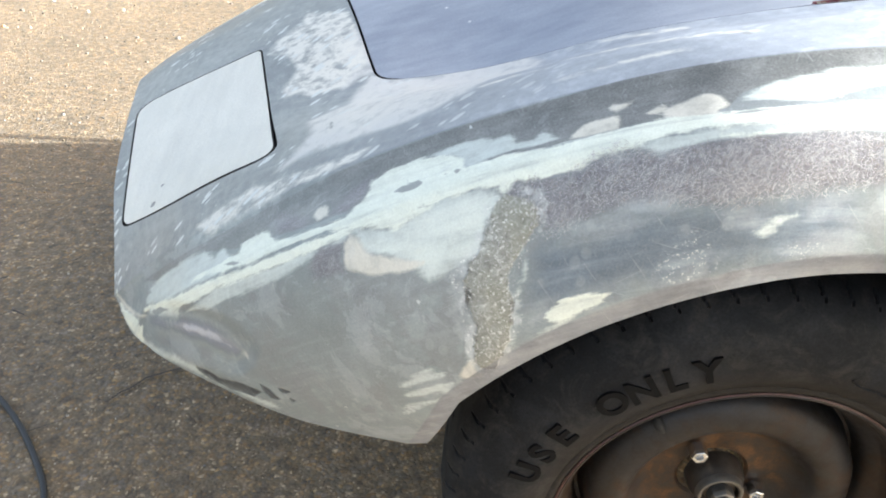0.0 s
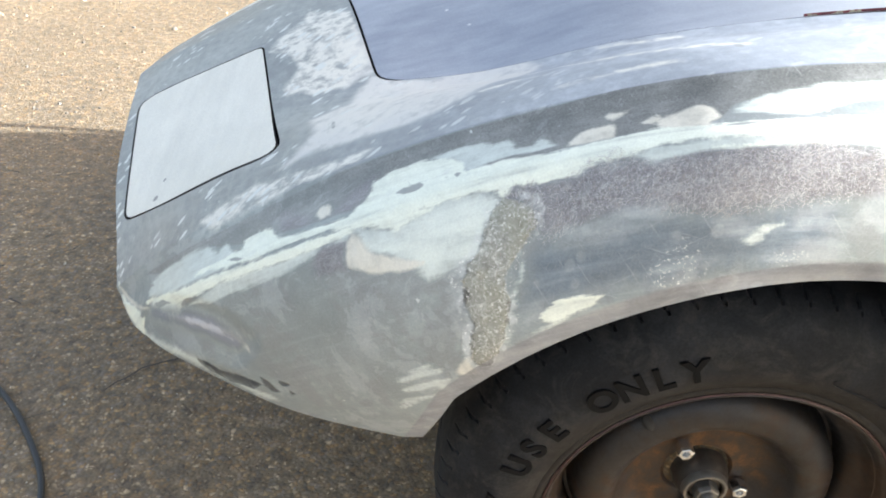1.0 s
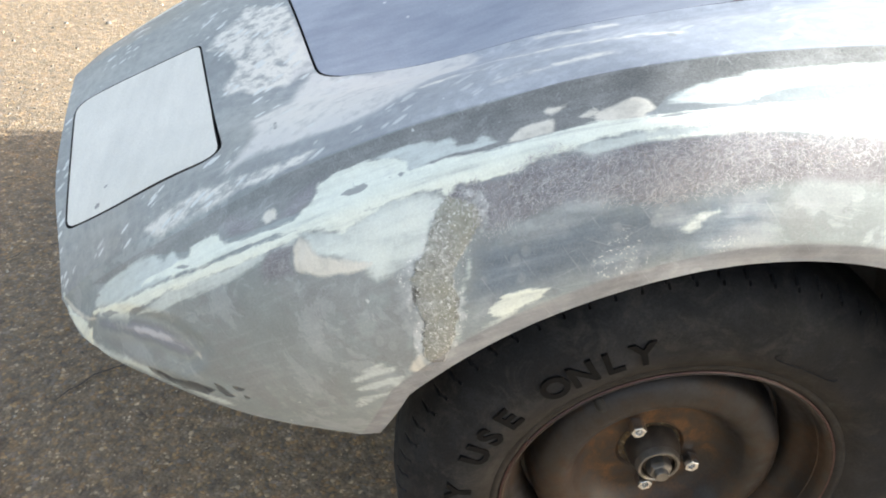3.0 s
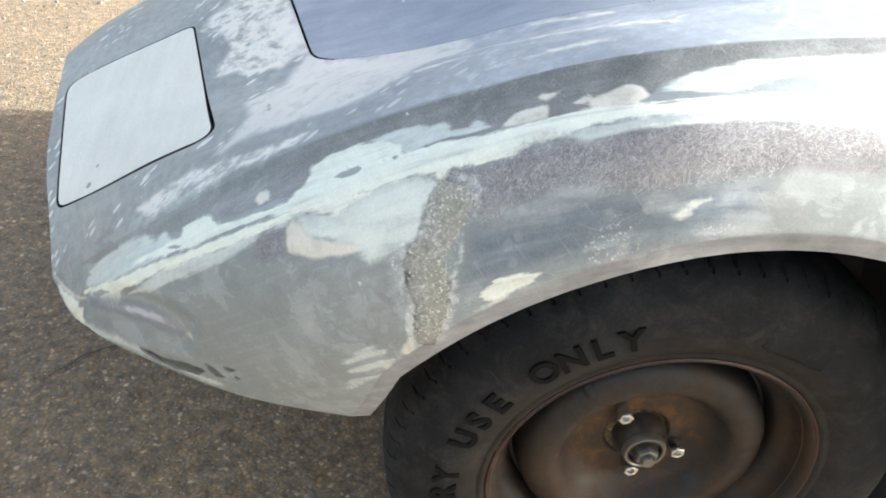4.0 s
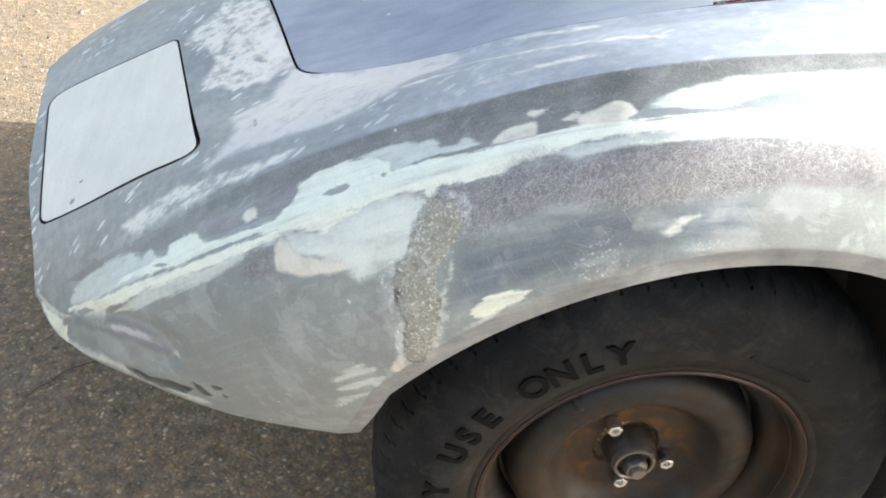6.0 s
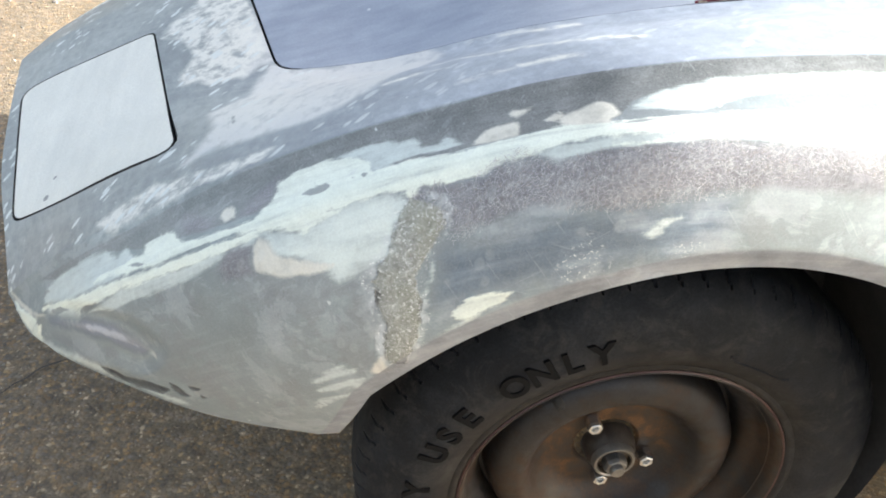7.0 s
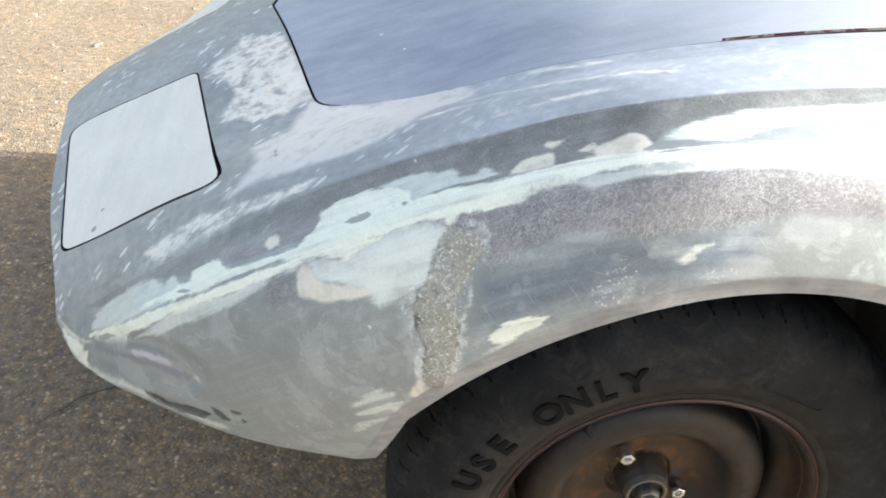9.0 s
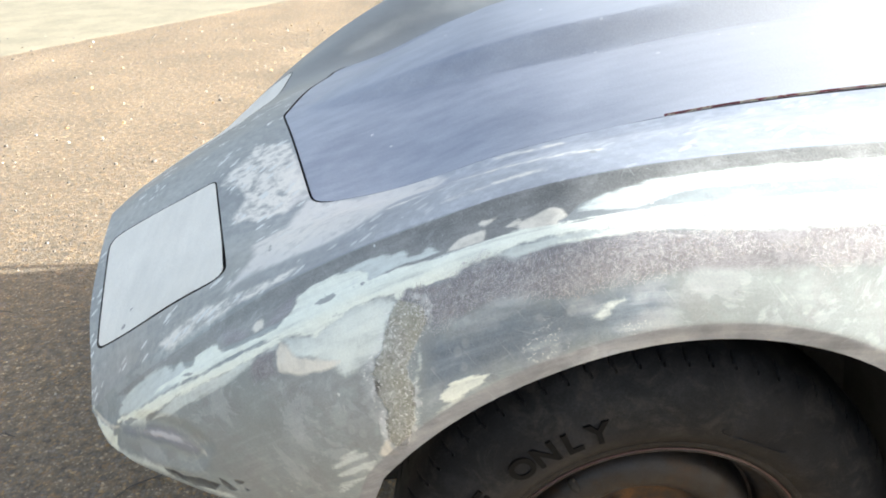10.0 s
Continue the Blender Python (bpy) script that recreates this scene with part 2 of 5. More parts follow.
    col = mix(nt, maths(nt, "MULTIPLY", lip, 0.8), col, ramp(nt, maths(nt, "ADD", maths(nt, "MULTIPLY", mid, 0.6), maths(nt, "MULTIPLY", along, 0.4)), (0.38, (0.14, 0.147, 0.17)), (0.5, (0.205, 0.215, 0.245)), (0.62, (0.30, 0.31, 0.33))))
    chip = masked(nt, "chip", co, 0.0012, 80, 0.0008)
    col = mix(nt, maths(nt, "MULTIPLY", chip, 0.85), col, (0.25, 0.265, 0.27))
    # bluish sheen of the hollow under the nose, put into the colour
    hollow_sheen = masked(nt, "hollow_sheen", co, 0.003, 40, 0.006)
    col = mix(nt, maths(nt, "MULTIPLY", hollow_sheen, 0.8), col, ramp(nt, maths(nt, "ADD", maths(nt, "MULTIPLY", node(nt, "Attribute", attribute_name="hollow_sheen").outputs["Fac"], -42.0), maths(nt, "MULTIPLY", maths(nt, "SUBTRACT", mid, 0.5), 1.1)), (0.0, (0.30, 0.33, 0.33)), (0.2, (0.20, 0.23, 0.25)), (0.42, (0.24, 0.255, 0.31)), (0.55, (0.42, 0.44, 0.50))))
    # near-black colour draws the depth of the dents
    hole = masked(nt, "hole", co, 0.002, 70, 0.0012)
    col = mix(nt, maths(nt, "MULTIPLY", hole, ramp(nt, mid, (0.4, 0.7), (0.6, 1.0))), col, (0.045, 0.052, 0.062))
    speck = node(nt, "TexVoronoi", ("Vector", node(nt, "VectorMath", (0, co), (1, node(nt, "VectorMath", (0, node(nt, "TexNoise", ("Vector", co), ("Scale", 130.0)).outputs["Color"]), (3, 0.007), operation="SCALE").outputs[0]), operation="ADD").outputs[0]), ("Scale", 46.0))
    s1 = node(nt, "MapRange", ("Value", speck.outputs["Distance"]), ("From Min", 0.10), ("From Max", 0.06)).outputs[0]
    s2 = ramp(nt, node(nt, "SeparateColor", ("Color", speck.outputs["Color"])).outputs[1], (0.80, 0.0), (0.84, 0.85))
    col = mix(nt, maths(nt, "MULTIPLY", s1, s2), col, (0.58, 0.61, 0.61))
    for ang, lift, amount in ((38, 0.675, 0.22), (-52, 0.685, 0.18), (80, 0.69, 0.18)):
        sc = node(nt, "MapRange", ("Value", noise_tex(nt, turned(nt, co, ang, 620, 60, 15), 1.0, 2, 0.5)), ("From Min", lift), ("From Max", lift + 0.05)).outputs[0]
        col = mix(nt, maths(nt, "MULTIPLY", sc, amount), col, (0.52, 0.54, 0.55))
    # chips and flecks of white
    slant = node(nt, "Mapping", ("Vector", node(nt, "Mapping", ("Vector", co), ("Rotation", (0, 0, radians(-42)))).outputs[0]), ("Scale", (24, 78, 50))).outputs[0]
    fleck = node(nt, "TexVoronoi", ("Vector", slant), ("Scale", 1.0), ("Randomness", 1.0))
    f1 = node(nt, "MapRange", ("Value", fleck.outputs["Distance"]), ("From Min", 0.34), ("From Max", 0.27)).outputs[0]
    f2 = node(nt, "MapRange", ("Value", noise_tex(nt, co, 15, 3)), ("From Min", 0.50), ("From Max", 0.55)).outputs[0]
    flecks = maths(nt, "MULTIPLY", f1, f2)
    col = mix(nt, maths(nt, "MULTIPLY", flecks, maths(nt, "ADD", maths(nt, "MULTIPLY", maths(nt, "MULTIPLY", top, maths(nt, "SUBTRACT", 1.0, maths(nt, "MULTIPLY", behind, 0.7))), 0.85), 0.12)), col, (0.6, 0.64, 0.64))
    beyond = node(nt, "MapRange", ("Value", node(nt, "SeparateXYZ", ("Vector", co)).outputs[1]), ("From Min", 0.98), ("From Max", 1.12)).outputs[0]
    col = mix(nt, beyond, col, ramp(nt, maths(nt, "ADD", maths(nt, "MULTIPLY", cloud, 0.6), maths(nt, "MULTIPLY", mid, 0.4)), (0.35, (0.155, 0.17, 0.175)), (0.65, (0.23, 0.245, 0.25))))
    col = mix(nt, 1.0, col, ramp(nt, grain, (0.3, 0.94), (0.7, 1.06)), "MULTIPLY")
    nt.links.new(col, b.inputs["Base Color"])
    ro = maths(nt, "ADD", maths(nt, "MULTIPLY", mid, 0.25), 0.30)
    ro = maths(nt, "ADD", ro, maths(nt, "MULTIPLY", maths(nt, "MAXIMUM", mint_f, tan), 0.15))
    ro = maths(nt, "SUBTRACT", ro, maths(nt, "MULTIPLY", gl, 0.2))
    nt.links.new(ro, b.inputs["Roughness"])
    h = maths(nt, "ADD", maths(nt, "MULTIPLY", cloud, 1.2), maths(nt, "MULTIPLY", grain, 0.05))
    h = maths(nt, "ADD", h, maths(nt, "MULTIPLY", maths(nt, "MULTIPLY", gl, maths(nt, "ADD", clot, 0.2)), 1.6))
    h = maths(nt, "ADD", h, maths(nt, "MULTIPLY", maths(nt, "MULTIPLY", fib, strands), 0.03))
    h = maths(nt, "ADD", h, maths(nt, "MULTIPLY", maths(nt, "MAXIMUM", mint_f, tan), 0.22))
    h = maths(nt, "SUBTRACT", h, maths(nt, "MULTIPLY", hole, 1.5))
    bump(nt, b, h, 0.5, 0.003)
    return m


def panel_paint(name, dark, light, rough, chips, grain_way=(10, 40, 20), sun_tint=None, spots=()):
    """Rubbed-down primer on a loose panel, with cloudy strokes."""
    m, nt, b = material(name)
    co = coords(nt)
    cloud = noise_tex(nt, co, 6, 5, 0.62, 0.4)
    stroke = noise_tex(nt, turned(nt, co, 0, *grain_way), 1.0, 4, 0.6)
    grain = noise_tex(nt, co, 380, 2)
    f = maths(nt, "ADD", maths(nt, "MULTIPLY", cloud, 0.55), maths(nt, "MULTIPLY", stroke, 0.45))
    col = ramp(nt, f, (0.34, dark), (0.66, light))
    vor = node(nt, "TexVoronoi", ("Vector", co), ("Scale", 22.0), ("Randomness", 1.0))
    c1 = node(nt, "MapRange", ("Value", vor.outputs["Distance"]), ("From Min", 0.085), ("From Max", 0.05)).outputs[0]
    c2 = node(nt, "MapRange", ("Value", noise_tex(nt, co, 5, 2)), ("From Min", 0.53), ("From Max", 0.56)).outputs[0]
    col = mix(nt, maths(nt, "MULTIPLY", maths(nt, "MULTIPLY", c1, c2), chips), col, (0.68, 0.7, 0.72))
    if sun_tint:                                   # greyer towards the screen: grazing sunlight painted into the coat
        back = node(nt, "MapRange", ("Value", node(nt, "SeparateXYZ", ("Vector", co)).outputs[0]), ("From Min", -0.15), ("From Max", 0.35)).outputs[0]
        col = mix(nt, maths(nt, "MULTIPLY", back, 0.8), col, sun_tint)
    for spot, size in spots:                    # rubbed-through chips
        far_off = node(nt, "VectorMath", (0, co), (1, spot), operation="DISTANCE").outputs["Value"]
        rag = maths(nt, "ADD", far_off, maths(nt, "MULTIPLY", maths(nt, "SUBTRACT", noise_tex(nt, co, 160, 3), 0.5), size * 1.2))
        col = mix(nt, node(nt, "MapRange", ("Value", rag), ("From Min", size), ("From Max", size * 0.7)).outputs[0], col, (0.27, 0.27, 0.275))
    col = mix(nt, 1.0, col, ramp(nt, grain, (0.3, 0.93), (0.7, 1.07)), "MULTIPLY")
    nt.links.new(col, b.inputs["Base Color"])
    nt.links.new(maths(nt, "ADD", maths(nt, "MULTIPLY", cloud, 0.25), rough - 0.12), b.inputs["Roughness"])
    bump(nt, b, maths(nt, "ADD", cloud, maths(nt, "MULTIPLY", grain, 0.06)), 0.35, 0.003)
    return m


def rubber():
    m, nt, b = material("old_tyre_rubber")
    co = coords(nt)
    dust, mid, fine = noise_tex(nt, co, 7, 5, 0.65), noise_tex(nt, co, 40, 4, 0.6), noise_tex(nt, co, 400, 2)
    col = ramp(nt, maths(nt, "ADD", maths(nt, "MULTIPLY", dust, 0.7), maths(nt, "MULTIPLY", mid, 0.3)),
               (0.34, (0.0075, 0.0083, 0.0101)), (0.50, (0.0123, 0.0134, 0.0159)), (0.60, (0.0208, 0.0221, 0.0254)), (0.70, (0.0364, 0.0377, 0.0403)))
    # dust has settled on the side wall near the bead, and in smudges
    xyz = node(nt, "SeparateXYZ", ("Vector", co)).outputs
    rad = maths(nt, "SQRT", maths(nt, "ADD", maths(nt, "MULTIPLY", xyz[0], xyz[0]), maths(nt, "MULTIPLY", xyz[2], xyz[2])))
    near_bead = node(nt, "MapRange", ("Value", maths(nt, "ADD", rad, maths(nt, "MULTIPLY", maths(nt, "SUBTRACT", mid, 0.5), 0.03))), ("From Min", 0.262), ("From Max", 0.218)).outputs[0]
    col = mix(nt, maths(nt, "MULTIPLY", near_bead, 0.7), col, (0.026, 0.022, 0.018))
    smudge = ramp(nt, noise_tex(nt, co, 22, 5, 0.75, 0.8), (0.50, 0.0), (0.66, 0.65))
    col = mix(nt, smudge, col, (0.036, 0.035, 0.034))
    col = mix(nt, 1.0, col, ramp(nt, fine, (0.3, 0.8), (0.7, 1.2)), "MULTIPLY")
    nt.links.new(col, b.inputs["Base Color"])
    nt.links.new(ramp(nt, mid, (0.3, 0.5), (0.7, 0.7)), b.inputs["Roughness"])
    b.inputs["Specular IOR Level"].default_value = 0.12
    bump(nt, b, maths(nt, "ADD", mid, maths(nt, "MULTIPLY", fine, 0.4)), 0.25, 0.001)
    return m


def rust():
    m, nt, b = material("rusted_wheel_steel")
    co = coords(nt)
    big, mid, fine = noise_tex(nt, co, 9, 5, 0.65), noise_tex(nt, co, 45, 5, 0.65), noise_tex(nt, co, 320, 3)
    f = maths(nt, "ADD", maths(nt, "MULTIPLY", big, 0.6), maths(nt, "MULTIPLY", mid, 0.4))
    col = ramp(nt, f, (0.34, (0.0090, 0.0086, 0.0103)), (0.44, (0.0172, 0.0150, 0.0151)), (0.50, (0.0180, 0.0133, 0.0103)), (0.58, (0.0361, 0.0189, 0.0097)), (0.66, (0.0271, 0.0189, 0.0138)), (0.78, (0.0524, 0.0378, 0.0276)))
    xyz = node(nt, "SeparateXYZ", ("Vector", co)).outputs
    rad = maths(nt, "SQRT", maths(nt, "ADD", maths(nt, "MULTIPLY", xyz[0], xyz[0]), maths(nt, "MULTIPLY", xyz[2], xyz[2])))
    centre = node(nt, "MapRange", ("Value", rad), ("From Min", 0.10), ("From Max", 0.075)).outputs[0]
    rusty = ramp(nt, mid, (0.36, (0.020, 0.013, 0.010)), (0.50, (0.060, 0.030, 0.013)), (0.62, (0.13, 0.062, 0.022)))
    col = mix(nt, maths(nt, "MULTIPLY", centre, ramp(nt, big, (0.40, 0.2), (0.55, 0.9))), col, rusty)
    col = mix(nt, 1.0, col, ramp(nt, fine, (0.3, 0.75), (0.7, 1.25)), "MULTIPLY")
    nt.links.new(col, b.inputs["Base Color"])
    nt.links.new(ramp(nt, mid, (0.35, 0.42), (0.65, 0.7)), b.inputs["Roughness"])
    b.inputs["Metallic"].default_value = 0.15
    bump(nt, b, maths(nt, "ADD", mid, maths(nt, "MULTIPLY", fine, 0.5)), 0.3, 0.001)
    return m


ASPHALT = asphalt()
CONCRETE = plain("concrete", (0.215, 0.195, 0.14), 0.9, 0, 0.25, 3.0, 0.3)
DARK = plain("dark_underside", (0.012, 0.012, 0.012), 0.9, 0, 0.3, 20.0, 0.1)
WELL = plain("dusty_wheel_well", (0.045, 0.042, 0.04), 0.9, 0, 0.35, 18.0, 0.2)
# raw panel edges, with the shade of the gaps painted in as near-black
SHADED_EDGE = plain("shaded_raw_edge", (0.03, 0.028, 0.03), 0.8, 0, 0.3, 40.0, 0.1)
CRACK = plain("crack_filled_with_dirt", (0.075, 0.064, 0.052), 0.9, 0, 0.3, 60.0, 0.1)
SKIN = body_skin()
HOOD_PAINT = panel_paint("blue_grey_primer", (0.20, 0.235, 0.31), (0.33, 0.37, 0.45), 0.42, 0.9, (10, 40, 20), (0.37, 0.385, 0.41))
DOOR_PAINT = panel_paint("pale_primer", (0.61, 0.61, 0.575), (0.75, 0.745, 0.695), 0.5, 0.0, (46, 5, 9), None, (((-0.696, 0.352, 0.556), 0.006), ((-0.691, 0.385, 0.567), 0.0035)))
GREY_NOSE = plain("grey_primer", (0.27, 0.285, 0.29), 0.45, 0, 0.15, 8.0, 0.05)
RUBBER = rubber()
STEEL = rust()
LETTER = plain("worn_black_rubber", (0.0062, 0.0064, 0.007), 0.75, 0, 0.3, 60.0, 0.1)
LETTER.node_tree.nodes["Principled BSDF"].inputs["Specular IOR Level"].default_value = 0.08
NUT = plain("bright_nut", (0.68, 0.69, 0.70), 0.27, 1.0, 0.15, 90.0, 0.05)
WORN = plain("worn_machined_steel", (0.21, 0.20, 0.185), 0.42, 0.8, 0.3, 70.0, 0.1)
MAROON = plain("maroon_rim_edge", (0.075, 0.035, 0.03), 0.5, 0, 0.4, 60.0, 0.1)
STRAND = plain("glass_strand", (0.46, 0.46, 0.49), 0.45, 0, 0.2, 40.0, 0)
snt = STRAND.node_tree
snt.links.new(ramp(snt, node(snt, "NewGeometry").outputs["Random Per Island"], (0.0, (0.62, 0.62, 0.63)), (0.3, (0.40, 0.40, 0.43)), (0.66, (0.37, 0.32, 0.28)), (0.78, (0.20, 0.18, 0.18)), (0.86, (0.6, 0.6, 0.62)), mode="CONSTANT"), snt.nodes["Principled BSDF"].inputs["Base Color"])
DULL = plain("greasy_steel", (0.06, 0.05, 0.042), 0.45, 0.6, 0.4, 60.0, 0.15)
HOSE = plain("black_hose", (0.012, 0.015, 0.02), 0.45, 0, 0.2, 60.0, 0.05)


def old_edge():
    """The panel edge where old coats of maroon and yellow paint still show."""
    m, nt, b = material("old_paint_edge")
    n = noise_tex(nt, turned(nt, coords(nt), 0, 28, 8, 60), 1.0, 3, 0.6)
    nt.links.new(ramp(nt, n, (0.0, (0.10, 0.012, 0.02)), (0.46, (0.16, 0.02, 0.03)), (0.5, (0.36, 0.33, 0.24)), (0.55, (0.26, 0.20, 0.17)), (0.62, (0.14, 0.02, 0.03)), mode="CONSTANT"), b.inputs["Base Color"])
    b.inputs["Roughness"].default_value = 0.5
    return m


OLD_EDGE = old_edge()


def grit_stone():
    m, nt, b = material("grit_stone")
    r = node(nt, "NewGeometry").outputs["Random Per Island"]
    nt.links.new(ramp(nt, r, (0.0, (0.13, 0.115, 0.10)), (0.3, (0.20, 0.155, 0.10)), (0.5, (0.17, 0.16, 0.15)), (0.68, (0.30, 0.20, 0.10)), (0.8, (0.24, 0.21, 0.17)), (0.92, (0.48, 0.43, 0.35)), mode="CONSTANT"), b.inputs["Base Color"])
    b.inputs["Roughness"].default_value = 0.7
    return m


GRIT = grit_stone()

# patches on the skin, each an outline of (x, girth above the crease), or a trowel stroke of (x, girth, half width)
MINT = []
MINT.append([(-0.4018, -0.0565), (-0.3952, -0.0339), (-0.3764, -0.0274), (-0.3479, -0.0277), (-0.3242, -0.0377), (-0.3148, -0.0464), (-0.3124, -0.067), (-0.2916, -0.0677), (-0.2825, -0.0636), (-0.258, -0.073), (-0.2179, -0.0732), (-0.1804, -0.0694), (-0.1524, -0.0664), (-0.1242, -0.0738), (-0.0752, -0.075), (-0.0151, -0.0723), (0.55, -0.0686), (0.55, -0.0875), (0.0098, -0.0902), (-0.0379, -0.0935), (-0.0817, -0.096), (-0.1242, -0.0921), (-0.1452, -0.09), (-0.1671, -0.0926), (-0.1822, -0.0963), (-0.1978, -0.0958), (-0.2179, -0.098), (-0.2262, -0.1038), (-0.2559, -0.1014), (-0.2735, -0.0991), (-0.2825, -0.1067), (-0.288, -0.0982), (-0.3054, -0.0947), (-0.3287, -0.0936), (-0.351, -0.0993), (-0.3711, -0.1053), (-0.4006, -0.0925), (-0.4275, -0.0836), (-0.4334, -0.0752), (-0.4183, -0.0731)])
MINT.append([(-0.4136, -0.0842), (-0.4501, -0.0835), (-0.4851, -0.081), (-0.5166, -0.0802), (-0.5568, -0.0735), (-0.5862, -0.0692), (-0.6107, -0.0686), (-0.6488, -0.0582), (-0.6756, -0.0467), (-0.6729, -0.054), (-0.6339, -0.0883), (-0.621, -0.0986), (-0.6149, -0.0921), (-0.5998, -0.0874), (-0.5796, -0.0867), (-0.5576, -0.0846), (-0.5171, -0.0905), (-0.4851, -0.0926), (-0.448, -0.0947), (-0.4136, -0.0935)])
MINT.append([(-0.5441, -0.055), (-0.5323, -0.0556), (-0.5321, -0.0419), (-0.5212, -0.0402), (-0.5052, -0.0386), (-0.4986, -0.0453), (-0.4932, -0.0592), (-0.4752, -0.0688), (-0.4572, -0.0691), (-0.434, -0.0738), (-0.4183, -0.0752), (-0.4229, -0.0807), (-0.4558, -0.0795), (-0.4926, -0.0762), (-0.5165, -0.0761), (-0.5366, -0.0723), (-0.5571, -0.0686), (-0.5719, -0.064), (-0.5908, -0.0618), (-0.5844, -0.0559), (-0.559, -0.0573)])
MINT.append([(-0.1258, -0.1007), (-0.1033, -0.1002), (-0.0743, -0.1019), (-0.0379, -0.098), (-0.0151, -0.097), (-0.0379, -0.1015), (-0.0743, -0.1038), (-0.1047, -0.1031)])
MINT.append([(-0.2473, -0.2239), (-0.245, -0.2157), (-0.2356, -0.2089), (-0.2221, -0.2067), (-0.1961, -0.2116), (-0.2058, -0.219), (-0.2179, -0.2238), (-0.2275, -0.2289), (-0.2345, -0.2287)])
MINT.append([(-0.7297, 0.0072), (-0.7258, -0.0093), (-0.7168, -0.022), (-0.695, -0.0435), (-0.681, -0.0638), (-0.688, -0.0761), (-0.7004, -0.0646), (-0.7154, -0.0451), (-0.7236, -0.0236)])
MILK = []
MILK.append([(-0.4014, -0.107), (-0.3711, -0.1167), (-0.3313, -0.1288), (-0.2961, -0.1358), (-0.3019, -0.1463), (-0.312, -0.1489), (-0.3321, -0.1439), (-0.3332, -0.1539), (-0.3426, -0.1569), (-0.3473, -0.1485), (-0.3568, -0.1389), (-0.3805, -0.124), (-0.3994, -0.1152)])
MILK.append([(-0.3712, -0.1021), (-0.3403, -0.09936), (-0.3054, -0.09828), (-0.287, -0.1066), (-0.2961, -0.1186), (-0.3007, -0.1325), (-0.3312, -0.1263), (-0.3616, -0.1182)])
WASH = []
WASH.append([(-0.6725, -0.0429), (-0.6688, -0.0298), (-0.6513, -0.026), (-0.6241, -0.0248), (-0.5969, -0.0235), (-0.5814, -0.0269), (-0.5648, -0.0438), (-0.5554, -0.0352), (-0.5453, -0.0482), (-0.5421, -0.0696), (-0.5643, -0.0689), (-0.5901, -0.0669), (-0.6193, -0.0664), (-0.6488, -0.0582)])
WASH.append([(-0.6018, -0.0956), (-0.5576, -0.0846), (-0.5171, -0.0905), (-0.4808, -0.0931), (-0.4477, -0.0943), (-0.4274, -0.0944), (-0.4136, -0.0918), (-0.4182, -0.0983), (-0.4412, -0.0928), (-0.4503, -0.1015), (-0.4681, -0.1043), (-0.4933, -0.1058), (-0.5179, -0.106), (-0.5449, -0.102), (-0.5702, -0.1032)])
WASH.append([(-0.4136, -0.0895), (-0.3711, -0.1053), (-0.351, -0.0993), (-0.3287, -0.0936), (-0.3007, -0.0967), (-0.287, -0.1066), (-0.2884, -0.1135), (-0.2961, -0.1217), (-0.3007, -0.1366), (-0.3053, -0.1482), (-0.3145, -0.153), (-0.3224, -0.1567), (-0.3332, -0.1595), (-0.3426, -0.1599), (-0.352, -0.1476), (-0.3568, -0.1377), (-0.3805, -0.124), (-0.3994, -0.1152), (-0.4042, -0.1018)])
WASH.append([(-0.3479, -0.0284), (-0.3232, -0.0262), (-0.2962, -0.0269), (-0.2871, -0.0353), (-0.2735, -0.0339), (-0.2691, -0.0503), (-0.2559, -0.0536), (-0.2472, -0.0465), (-0.2387, -0.0622), (-0.2515, -0.0664), (-0.2802, -0.0607), (-0.3008, -0.0652), (-0.3147, -0.0639), (-0.3195, -0.0413)])
WASH.append([(-0.1822, -0.096), (-0.1671, -0.0926), (-0.1242, -0.0921), (-0.0817, -0.096), (-0.0379, -0.0935), (0.55, -0.0878), (0.55, -0.1024), (0.0202, -0.1072), (-0.0198, -0.1023), (-0.0666, -0.1044), (-0.1262, -0.1028), (-0.1524, -0.1029), (-0.1686, -0.1055)])
WASH.append([(-0.2603, -0.2373), (-0.243, -0.2324), (-0.2275, -0.2289), (-0.2303, -0.2317), (-0.243, -0.2366)])
WASH.append([(-0.2691, -0.1872), (-0.2647, -0.1747), (-0.2636, -0.164), (-0.2647, -0.1767), (-0.2691, -0.197), (-0.2705, -0.2201), (-0.2702, -0.2442), (-0.2735, -0.2386), (-0.2735, -0.2119), (-0.2735, -0.1966)])
WASH.append([(-0.1005, -0.0551), (-0.0909, -0.0448), (-0.0715, -0.0353), (-0.0497, -0.0306), (-0.0244, -0.0235), (0.0098, -0.0225), (0.0647, -0.0204), (0.55, -0.0207), (0.55, -0.041), (0.031, -0.044), (-0.0054, -0.0489), (-0.029, -0.0594), (-0.0464, -0.0674), (-0.0719, -0.0644)])
WASH.append([(-0.0998, -0.1785), (-0.0944, -0.1728), (-0.0854, -0.1686), (-0.0705, -0.1663), (-0.078, -0.1714), (-0.0854, -0.1789), (-0.0927, -0.1831)])
TAN = []
TAN.append([(-0.4181, -0.118), (-0.4182, -0.1004), (-0.4136, -0.0944), (-0.4042, -0.0997), (-0.3994, -0.1119), (-0.3947, -0.1199), (-0.3757, -0.1298), (-0.3473, -0.143), (-0.3568, -0.1451), (-0.371, -0.144), (-0.391, -0.1393), (-0.4088, -0.1295), (-0.4181, -0.1237)])
